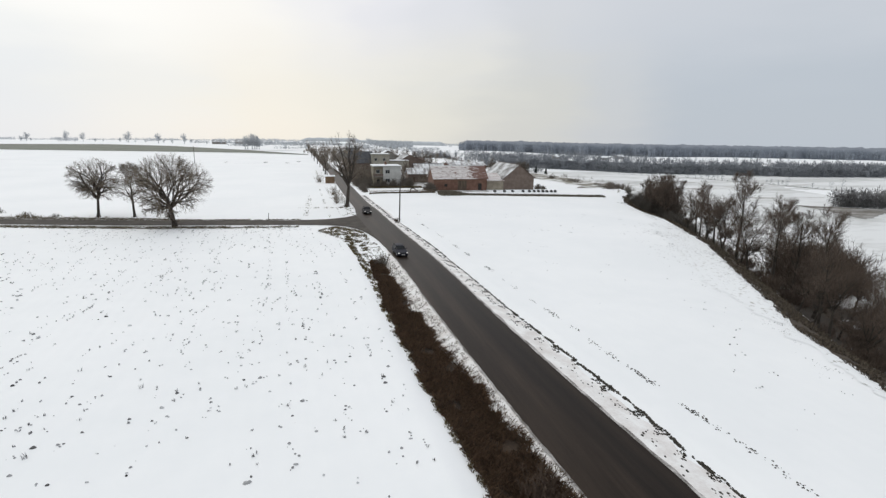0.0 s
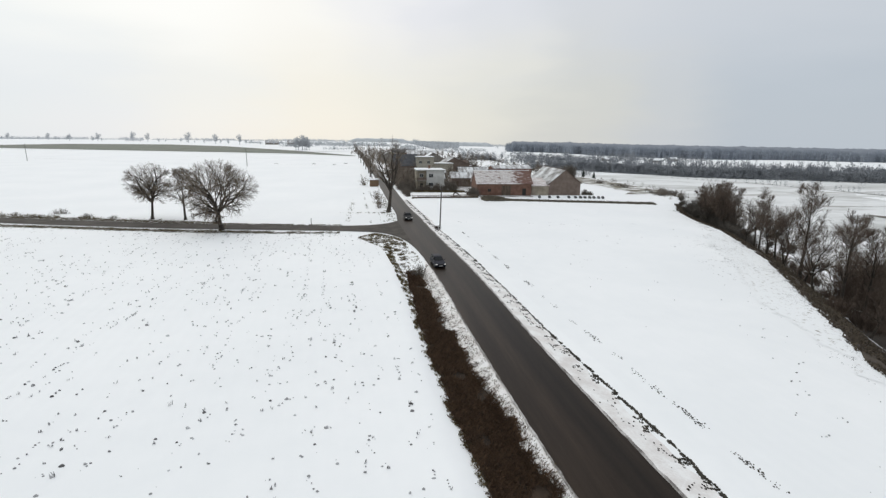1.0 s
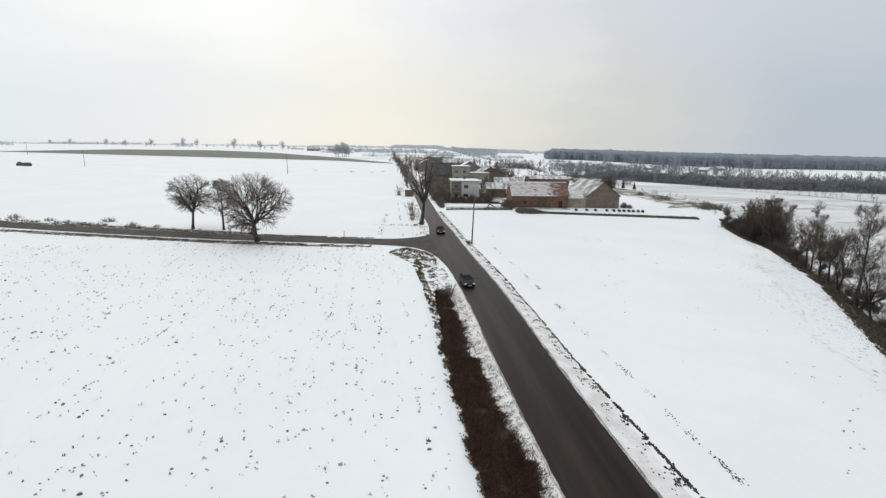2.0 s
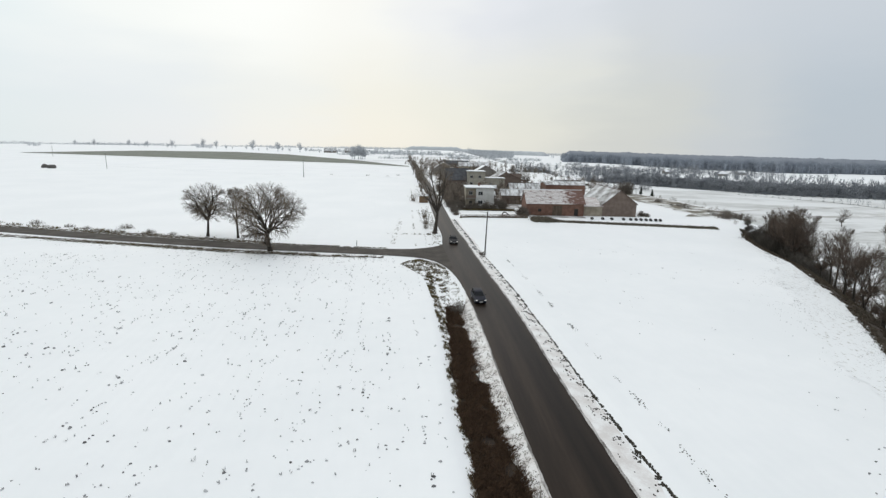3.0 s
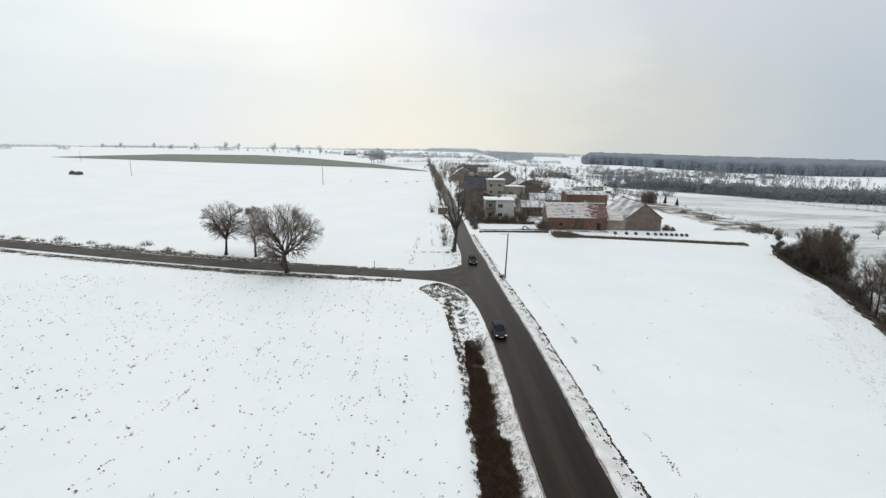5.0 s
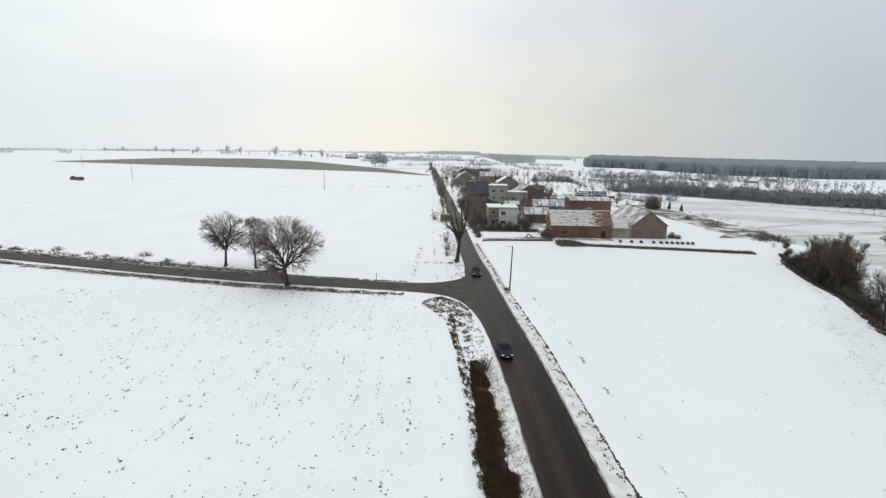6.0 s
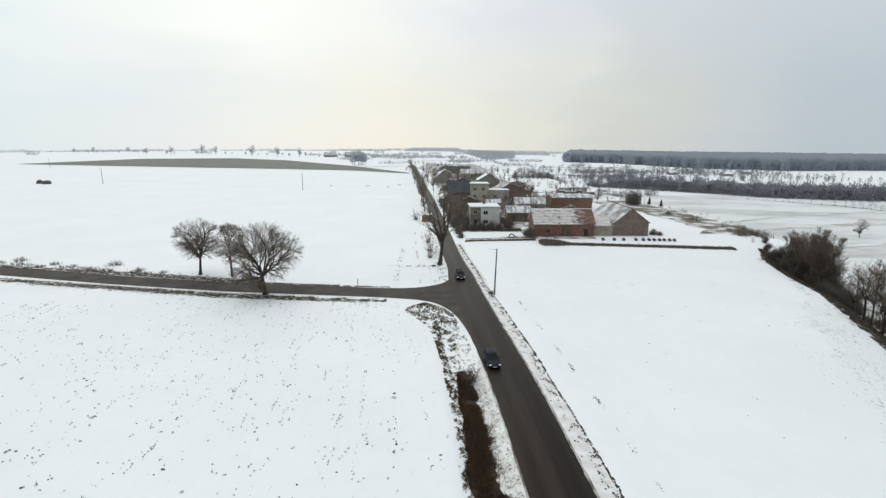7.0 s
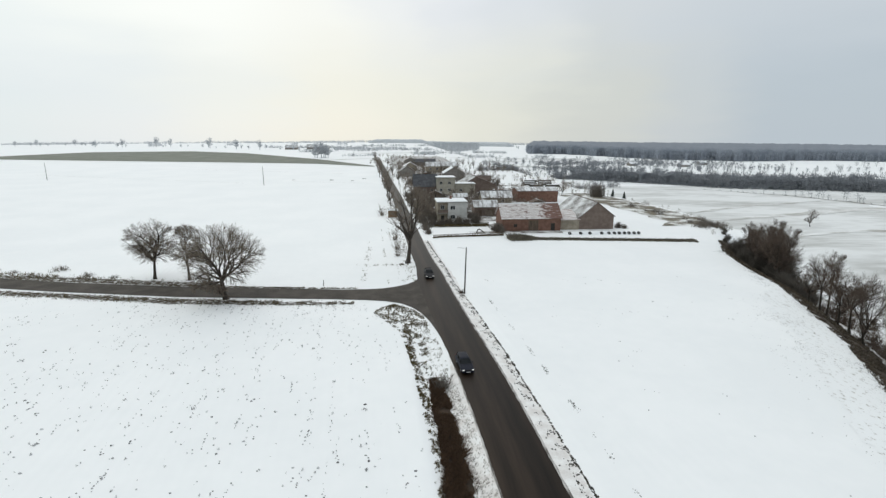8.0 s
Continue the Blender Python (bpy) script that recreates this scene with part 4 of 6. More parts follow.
    # the field's ragged edge on the far side of the ditch
    for _ in range(7500):
        y = rnd.uniform(12, 88)
        x = along(ROAD, y) + along([(20, -7.0), (30, -7.1), (44, -7.45), (56, -7.5)], y) - rnd.gauss(0, 0.12) + rnd.choice((0, 0, 0.35)) + 0.22 * noise.noise((1.7, y * 0.35, 0))
        if noise.noise((x * 1.7, y * 0.9, 2)) + 0.5 * noise.noise((x * 4, y * 3.1, 2)) + rnd.gauss(0, 0.15) < 0.02:
            continue
        b.tuft(x, y, ground_z(x, y), rnd.uniform(0.08, 0.22), 3, lean=1.0, w=0.025)
    b.done("verge_grass", M["grass_pale"], "dry grass tufts poking through the roadside snow", "grass")
    b = Bits(24)
    # a thin dark lip of turned earth along the other verge, clods inside it, and a broken line further out
    lip = lambda y: along([(-60, 4.8), (24, 5.1), (30, 5.45), (36, 5.3), (46, 5.05), (56, 4.9), (68, 4.75), (78, 4.95), (96, 4.85), (112, 4.2), (150, 3.4)], y)
    for _ in range(34000):
        y = rnd.uniform(10, 150)
        c = along(ROAD, y)
        line = noise.noise((9, y * 0.9, 0)) * 0.6 + noise.noise((2, y * 3.1, 0)) * 0.5
        k = rnd.random()
        if k < 0.45:
            if line + rnd.gauss(0, 0.14) < 0.0:
                continue
            x = c + lip(y) + rnd.gauss(0, 0.05) + 0.16 * noise.noise((4, y * 0.8, 1))
            b.clod(x, y, ground_z(x, y), rnd.uniform(0.03, 0.085), 2.2)
        elif k < 0.72:
            x = c + lip(y) + 0.15 - abs(rnd.gauss(0, 0.7))
            if noise.noise((x * 1.3, y * 0.9, 6)) + 0.5 * noise.noise((x * 3.3, y * 2.4, 2)) < 0.17 or x < c + road_half(y) + 0.3:
                continue
            b.clod(x, y, ground_z(x, y) + 0.03, rnd.uniform(0.03, 0.09), 1.6)
        else:
            x = c + along([(20, 8.65), (44, 8.75), (56, 8.4)], y) + rnd.gauss(0, 0.14) + 0.25 * noise.noise((4, y * 0.12, 4))
            if noise.noise((4, y * 0.35, 5)) + rnd.gauss(0, 0.15) < 0.24 - 0.20 * sstep(58, 40, y) or y > 100 or rnd.random() < 0.68:
                continue
            b.clod(x, y, ground_z(x, y), rnd.uniform(0.02, 0.075), 1.4)
    b.done("verge_clods", M["dark_clod"], "dark clods of earth along the snowy verge", "clods")
    # the side road's verges
    for k, seed in ((0, 31), (1, 32)):
        rows = []
        for x in spaced((-420, -100, 8), (-100, -7, 0.6)):
            y = along(SIDE, x)
            n0, n1 = noise.noise((x * 0.3, k, 1)), noise.noise((x * 0.5, k, 5))
            if k == 0:
                o0 = along([(-420, -5.8), (-60, -5.7), (-40, -6.6), (-30, -6.7), (-20, -6.2), (-7, -5.6)], x) + 0.7 * n0
                o1 = along([(-420, -4.0), (-60, -3.7), (-36, -3.9), (-24, -4.3), (-7, -4.6)], x) + 0.4 * n1
            else:
                o0 = 3.15 + 0.15 * n0
                o1 = along([(-420, 4.6), (-100, 4.8), (-75, 5.6), (-60, 6.2), (-37, 5.8), (-31, 4.0), (-16, 3.7), (-7, 3.5)], x) + 0.6 * n1
            rows.append((x, y + o0, x, y + max(o0 + 0.12, o1)))
        ribbon("side_verge", rows, M["verge_earth"], "brown grassy verge of the side road, half under snow", "verge", 0.035, across=4, ragged=0.22, seed=seed)
    b = Bits(23)
    for _ in range(20000):
        x = -rnd.uniform(7, 110) if rnd.random() < 0.9 else -rnd.uniform(110, 200)
        low = rnd.random() < 0.6
        y = along(SIDE, x) + (rnd.gauss(-5.2, 0.7) if low else 3.2 + abs(rnd.gauss(0, 0.3 + 1.3 * sstep(-31, -38, x) * sstep(-90, -70, x))))
        bare = 0.42 * sstep(-12, -31, x) * sstep(-85, -60, x)
        if noise.noise((x * 0.30, y * 0.6, 3)) + 0.4 * noise.noise((x * 1.3, y, 1)) < (0.02 if low else -0.02) - bare:
            continue
        b.tuft(x, y, ground_z(x, y), rnd.uniform(0.07, 0.22), 3, lean=1.2, w=0.03)
    # weeds at the foot of the road tree and along the field behind it
    for _ in range(2200):
        k = rnd.random()
        if k < 0.3:
            x, y = 3.2 - abs(rnd.gauss(0, 4)), 125.2 + rnd.gauss(0, 0.3)
        elif k < 0.5:
            x, y = -6.2 + rnd.gauss(0, 0.35), rnd.uniform(112, 150)
        else:
            y = rnd.uniform(112, 165)
            x = along(ROAD, y) - road_half(y) - 0.3 - abs(rnd.gauss(0, 1.1))
        if noise.noise((x * 0.9, y * 0.6, 8)) < 0.08:
            continue
        b.tuft(x, y, ground_z(x, y), rnd.uniform(0.06, 0.24), 3, lean=1.1, w=0.025)
    for _ in range(700):
        x = -rnd.uniform(58, 125)
        y = along(SIDE, x) + rnd.gauss(5.8, 0.7)
        if noise.noise((x * 0.16, 3, 8)) < -0.05:
            continue
        b.tuft(x, y, ground_z(x, y), rnd.uniform(0.25, 0.7), 4, lean=0.7, w=0.028)
    for _ in range(1500):
        y = rnd.uniform(111, 168)
        x = along(ROAD, y) - rnd.choice((3.6, 4.3, 5.6, 6.4, 8.6)) + rnd.gauss(0, 0.14)
        if noise.noise((x * 0.6, y * 0.22, 4)) + 0.4 * noise.noise((x * 2, y * 1.2, 3)) < 0.12:
            continue
        b.tuft(x, y, ground_z(x, y), rnd.uniform(0.05, 0.16), 3, lean=1.3, w=0.04)
    b.done("side_verge_grass", M["grass_pale"], "dry grass and weeds along the side road", "grass")


def clods():
    rnd = random.Random(5)
    b = Bits(41)
    made = 0
    # turned earth and plants showing through the snow, in loose rows along the ploughing
    weight = {k: rnd.random() ** 2.2 for k in range(-110, 40)}
    while made < 3000:
        row = rnd.randrange(-100, 20)
        y = rnd.uniform(-5, 101)
        x = along(ROAD, y) - 10.0 + row * 0.72 - 0.03 * (y - 60) + rnd.gauss(0, 0.13)
        if x > along(ROAD, y) - 8.6 or y > along(SIDE, x) - 5.5 or x < -85:
            continue
        dens = 0.2 + 0.95 * weight[row] * (0.55 + 0.9 * noise.noise((row * 0.9, y * 0.10, 1.2))) + 0.35 * noise.noise((x * 0.07, y * 0.05, 3))
        if rnd.random() > dens:
            continue
        made += 1
        big = (1.6 if rnd.random() < 0.16 else 1.0) * (1 - 0.12 * sstep(52, 92, y))
        for _ in range(1 + (rnd.random() < 0.35) + (rnd.random() < 0.2)):
            px, py = x + rnd.gauss(0, 0.08), y + rnd.gauss(0, 0.26)
            if rnd.random() < 0.25:
                b.tuft(px, py, ground_z(px, py), rnd.uniform(0.10, 0.22) * big, 5, lean=0.5, w=0.035)
            else:
                b.clod(px, py, ground_z(px, py), rnd.uniform(0.03, 0.11) * big)
    # a few close streaks
    for sx, sy, n in ((-9.5, 33, 9), (-13.4, 43.2, 12), (-18.2, 60, 9), (-1.0, 31, 6), (1.2, 40, 8), (0.2, 61, 6), (-6, 52, 7), (-25, 55, 8), (-12, 70, 8)):
        for k in range(n):
            px, py = sx - 0.035 * k + rnd.gauss(0, 0.10), sy + 0.32 * k + rnd.gauss(0, 0.1)
            b.clod(px, py, ground_z(px, py), rnd.uniform(0.04, 0.11))
    # stubble near the side road
    for _ in range(1300):
        x = -rnd.uniform(5, 75)
        y = along(SIDE, x) - 5.2 - abs(rnd.gauss(0, 3.0))
        if noise.noise((x * 0.22, y * 0.6, 2)) < 0.05:
            continue
        b.clod(x, y, ground_z(x, y), rnd.uniform(0.02, 0.07))
    # ploughed streaks before the broad tree
    for _ in range(620):
        row = rnd.randrange(0, 26)
        x = -46 + 1.5 * row + rnd.gauss(0, 0.12)
        y = along(SIDE, x) - 6.4 - rnd.betavariate(1.0, 1.9) * 13
        if noise.noise((row * 1.7, y * 0.25, 5)) < 0.0:
            continue
        b.clod(x - 0.03 * (y - 95), y, ground_z(x, y), rnd.uniform(0.03, 0.085))
    for _ in range(110):
        y = rnd.uniform(20, 120)
        x = along(ROAD, y) + rnd.uniform(10, 60)
        if x > along(EDGE, y) - 3:
            continue
        for _ in range(rnd.choice((1, 1, 2, 3))):
            px, py = x + rnd.gauss(0, 0.4), y + rnd.gauss(0, 0.3)
            b.clod(px, py, ground_z(px, py), rnd.uniform(0.04, 0.11))
    # the thin, worn snow on the slope above the bank
    for k in range(22000):
        y = rnd.uniform(30, 140) if k < 13000 else rnd.gauss(80, 16)
        worn = 0.6 * sstep(40, 56, y) * sstep(112, 102, y) + 0.4 * sstep(66, 76, y) * sstep(104, 94, y)
        x = along(EDGE, y) - abs(rnd.gauss(0, 1.6 + 3.2 * worn)) - 0.2
        gate = 1.2 * noise.noise((x * 0.16, y * 0.09, 2)) + 0.9 * noise.noise((x * 0.8, y * 0.5, 3)) + rnd.gauss(0, 0.2)
        if gate < 0.42 - 0.32 * worn:
            continue
        b.clod(x, y, ground_z(x, y), rnd.uniform(0.018, 0.065))
    b.done("earth_clods", M["clod"], "small clods of dark earth showing through snow", "clods")


verges()
clods()

# ---- trees by the roads ----
tree("tree", stand(-29.6, 104.4, 200), "broad bare tree with a round crown beside the side road", seed=21, height=13.6, girth=0.43, fork=3.7, wide=7.5, low=1.5, limbs=14, kids=(0, 12, 9, 6), lean=(0.10, 0), droop=0.16, radial=0.7, hub=5.4, flat=-4, sag=-0.5, rise=0.05, thick=1.15, bend=0.24, fine=0.011, group="trees by the side road")
tree("tree", stand(-47.6, 118.6, 80), "upright bare tree with a clear trunk beside the side road", seed=19, height=12.4, girth=0.31, fork=3.9, wide=4.9, low=2.6, limbs=9, kids=(0, 12, 9, 5), droop=0.36, radial=0.62, hub=6.0, flat=-12, sag=-0.6, rise=0.05, thick=1.5, bend=0.22, fine=0.012, group="trees by the side road")
tree("tree", stand(-40.4, 117.0, 10), "slender bare tree between two larger trees", seed=16, height=11.2, girth=0.26, fork=4.5, wide=3.6, low=2.6, limbs=26, kids=(0, 7, 6, 4), droop=0.34, leader=True, radial=0.5, hub=6.0, sag=-0.4, bend=0.20, fine=0.012, group="trees by the side road")
tree("tree", stand(3.1, 126.6, 0), "tall forked bare tree standing close beside the main road", seed=23, height=18.2, girth=0.50, fork=5.2, wide=5.2, low=4.6, limbs=8, kids=(0, 7, 6, 4), fine=0.012, rise=0.16, radial=0.6, flat=-20, thick=1.15, lean=(0.05, 0), bend=0.14, group="trees along the main road")
row_a = tree("tree", stand(-1.6, 232), "bare roadside tree in a row beside the main road", "row_twig", seed=31, height=15.0, girth=0.30, fork=4.2, wide=3.3, low=3.0, limbs=8, kids=(0, 7, 5, 3), rise=0.2, fine=0.022, group="trees along the main road")
row_b = tree("tree", stand(-2.4, 256), "bare roadside tree in a row beside the main road", "row_twig", seed=37, height=14.0, girth=0.28, fork=3.6, wide=3.0, low=2.6, limbs=8, kids=(0, 7, 5, 3), rise=0.2, fine=0.022, group="trees along the main road")
rnd = random.Random(77)
for k, y in enumerate((216, 254, 283, 316, 348, 374, 412, 452, 500, 560)):
    place((row_a, row_b)[k % 2], along(ROAD, y) - 4.2 + rnd.uniform(-0.5, 0.5), y, rnd.uniform(0, 360), rnd.uniform(0.6, 1.0))
for y in (304, 372, 452):
    place((row_b, row_a)[int(y) % 2], along(ROAD, y) + 5.0, y, rnd.uniform(0, 360), rnd.uniform(0.6, 0.85))

# shrubs: one at the ditch's end, a few along the side road and by the road tree
bush("bush", stand(5.3, 70.3), "small bare bush at the end of the ditch", "brush", seed=3, height=2.0, wide=0.9, stems=60, kids=5)
bush("bush", stand(7.9, 22.3), "low dark bare bush in the roadside ditch", "ditch_twig", seed=4, height=2.0, wide=1.3, stems=80, kids=5, fine=0.011, group="bushes in the ditch")
bush("bush", stand(7.4, 18.6), "low dark bare bush in the roadside ditch", "ditch_twig", seed=8, height=1.7, wide=1.2, stems=70, kids=5, fine=0.011, group="bushes in the ditch")
b0 = bush("bush", stand(-70.2, 126.8), "low bare shrub on the side road's verge", "brush", seed=5, height=1.4, wide=1.7, stems=60, kids=4, group="shrubs by the side road")
for x, y, s in ((-94.3, 131.0, 0.9), (-84, 127.6, 0.7), (-78.5, 125.4, 0.6), (-62, 121.6, 0.8), (-56, 119.9, 0.55), (-105, 131.5, 0.8), (-118, 134.5, 0.7), (-112, 133, 0.9)):
    place(b0, x, y, rnd.uniform(0, 360), s)
bush("bush", stand(12.1, 104.2), "small dark clump of dry weeds at a pole's foot", "ditch_twig", seed=9, height=0.9, wide=0.5, stems=40, kids=4, fine=0.016)
b1 = bush("bush", stand(1.0, 140), "thin bare sapling by the main road", "twig", seed=6, height=3.6, wide=1.0, stems=24, kids=6)
for x, y, s in ((0.4, 152, 1.1), (-3.8, 193, 1.2), (0.9, 133, 0.7)):
    place(b1, x, y, rnd.uniform(0, 360), s)


# ---- the wooded bank on the valley's side ----
def bank():
    rnd = random.Random(91)
    rows = []
    for y in spaced((-40, 150, 1.2)):
        e = along(EDGE, y)
        n = noise.noise((y * 0.25, 2, 2))
        rows.append((e + 0.2 + 0.6 * n, y, e + 6.2 + 1.5 * noise.noise((y * 0.2, 8, 2)), y))
    ribbon("bank", rows, M["bank_earth"], "steep brown bank of dead grass below the field", "bank", 0.05, across=8, ragged=0.5, seed=8)
    ribbon("bank_foot", [(along(EDGE, y) + 5.5 + noise.noise((y * 0.2, 8, 2)), y, along(EDGE, y) + 19 + 3 * noise.noise((y * 0.1, 3, 2)), y) for y in spaced((72, 150, 1.5))], M["dry"], "snowy foot of the bank with dry grass", "bank", 0.04, across=12, ragged=0.6, seed=9)
    ribbon("bank_foot", [(along(EDGE, y) + 5.5 + noise.noise((y * 0.2, 8, 2)), y, along(EDGE, y) + 22 + 3 * noise.noise((y * 0.1, 3, 2)), y) for y in spaced((14, 74, 1.5))], M["brushy_foot"], "dark brushy foot of the bank with patches of snow", "bank", 0.045, across=14, ragged=0.6, seed=10)
    ribbon("worn_slope", [(along(EDGE, y) - 1.6 - 5.6 * sstep(38, 60, y) * sstep(114, 98, y) + 1.2 * noise.noise((y * 0.3, 4, 2)), y, along(EDGE, y) + 0.6, y) for y in spaced((24, 118, 0.8))], M["worn_snow"], "thin worn snow with dead grass along the field's edge", "field edge", 0.03, across=8, ragged=0.5, seed=15)
    b = Bits(51)
    for _ in range(15000):
        y = rnd.uniform(14, 150)
        x = along(EDGE, y) + rnd.betavariate(1.1, 1.8) * 7.5 - 0.3
        if noise.noise((x * 0.5, y * 0.3, 2)) < -0.30:
            continue
        b.tuft(x, y, ground_z(x, y), rnd.uniform(0.10, 0.34), 4, lean=1.2, w=0.05)
    b.done("bank_grass", M["bank_grass"], "tall brown dead grass on the steep bank", "grass")
    specs = [dict(seed=101, height=12.5, girth=0.23, fork=4.2, wide=3.6, low=3.4, limbs=9, kids=(0, 9, 8, 6), rise=0.2, radial=0.6, lean=(0.05, 0.1), fine=0.008, bend=0.2),
             dict(seed=102, height=12.0, girth=0.22, fork=3.0, wide=3.8, low=2.8, limbs=10, kids=(0, 9, 8, 6), lean=(0.22, 0.1), rise=0.16, radial=0.6, fine=0.008, bend=0.2),
             dict(seed=103, height=14.5, girth=0.25, fork=4.0, wide=3.2, low=4.4, limbs=18, kids=(0, 8, 7, 5), rise=0.2, leader=True, fine=0.008),
             dict(seed=104, height=10.5, girth=0.19, fork=2.4, wide=3.8, low=2.2, limbs=10, kids=(0, 9, 8, 6), lean=(-0.25, 0.1), rise=0.18, radial=0.6, fine=0.008, bend=0.2)]
    row = ((104.5, 4.4, 0.72), (101, 5.2, 0.86), (97, 4.6, 0.78), (94.5, 5.4, 0.78), (92, 4.4, 0.82), (89, 5.0, 1.0), (86.5, 5.6, 0.8), (83.5, 4.6, 0.84), (75, 4.6, 1.09), (74.2, 5.2, 0.95), (69, 4.8, 0.95), (63, 7.0, 1.15), (57, 9.5, 0.8), (50, 8.0, 0.7), (46.5, 6.6, 0.72), (43.5, 6.4, 0.75), (38, 8.0, 0.75), (33, 7.0, 0.8), (29, 6.5, 0.8), (25, 7.0, 0.85))
    spots = [(along(EDGE, y) + d, y, s) for y, d, s in row]
    for y in spaced((58, 84, 8.5)):
        spots.append((along(EDGE, y) + rnd.uniform(10.0, 19.0), y + rnd.uniform(-2, 2), rnd.uniform(0.9, 1.15)))
    made = []
    for k, s in enumerate(specs):
        x, y, _ = spots[k * 5 + 1]
        made.append(tree("tree", stand(x, y, rnd.uniform(0, 360)), "thin bare tree growing on the steep bank", "red_brush", group="trees on the bank", **s))
    for k, (x, y, s) in enumerate(spots):
        if k in (1, 6, 11, 16):
            continue
        place(made[2 if s > 1.08 else rnd.randrange(4)], x, y, rnd.uniform(0, 360), s)
    # the thicket at the bank's end
    thick = [bush("thicket_bush", stand(along(EDGE, y) + d, y), "dense dark bare bush in a thicket", "thicket_twig", "thicket", seed=s, height=h, wide=w, stems=150, kids=14, fine=0.012) for y, d, s, h, w in ((122, 6, 110, 5.2, 2.6), (132, 8, 120, 6.4, 3.0))]
    for k in range(27):
        y = 117 + 28 * rnd.random()
        d = 3.6 + (2.5 + 6 * sstep(117, 128, y)) * rnd.random()
        place(thick[k % 2], along(EDGE, y) + d, y, rnd.uniform(0, 360), rnd.uniform(0.55, 1.12) * (1 - 0.40 * sstep(123, 117, y) - 0.35 * sstep(138, 145, y)))
    for k in range(25):
        y = 119 + 26 * (k + rnd.random()) / 25
        d = 5.0 + (2.0 + 6.5 * sstep(119, 130, y)) * rnd.random()
        place(made[(k * 3) % 4], along(EDGE, y) + d, y, rnd.uniform(0, 360), rnd.uniform(0.72, 1.0) * (1.24 if 122 < y < 137 else 0.85))
    # thin trees and bushes further down the bank
    far = random.Random(93)
    for y in spaced((36, 58, 3.5)):
        place(made[far.randrange(4)], along(EDGE, y) + far.uniform(11.0, 19.0), y + far.uniform(-1.5, 1.5), far.uniform(0, 360), far.uniform(0.6, 0.8))
    for y, d, s in ((116.5, 4.6, 0.5), (115, 6.0, 0.62), (113.2, 4.4, 0.42), (112, 7.5, 0.6), (110.4, 5.2, 0.45), (108.6, 6.8, 0.5), (107, 4.8, 0.32), (118, 9.5, 0.75), (114, 10.5, 0.7)):
        place(thick[int(d) % 2], along(EDGE, y) + d, y, far.uniform(0, 360), s)
    # low pale bushes past the thicket
    for y, d, s in ((150, 2, 0.30), (154, 3, 0.33), (158, 2, 0.28), (163, 3, 0.30)):
        place(thick[0], along(EDGE, y) + d, y, rnd.uniform(0, 360), s)
    # dense reddish brush below the trees
    red = bush("brush_clump", stand(along(EDGE, 66) + 17, 66), "dense reddish-brown bare brush below the bank", "red_brush", "brush below the bank", seed=131, height=8.5, wide=3.6, stems=170, kids=12, fine=0.016)
    for k in range(9):
        y = rnd.uniform(61, 77)
        place(red, along(EDGE, y) + rnd.uniform(15, 27), y, rnd.uniform(0, 360), rnd.uniform(0.62, 0.85) + 0.25 * sstep(63, 74, y))
    for k in range(7):
        y = rnd.uniform(34, 60)
        place(red, along(EDGE, y) + rnd.uniform(13, 26), y, rnd.uniform(0, 360), rnd.uniform(0.28, 0.45))
    # low scrub among the trees
    low = bush("scrub", stand(along(EDGE, 60) + 5, 60), "low brown scrub on the steep bank", "red_brush", "scrub on the bank", seed=130, height=2.1, wide=2.2, stems=90, kids=6, fine=0.012)
    for k in range(32):
        y = rnd.uniform(24, 116)
        place(low, along(EDGE, y) + rnd.uniform(6, 16), y, rnd.uniform(0, 360), rnd.uniform(0.6, 1.3))
    return made


bank_trees = bank()


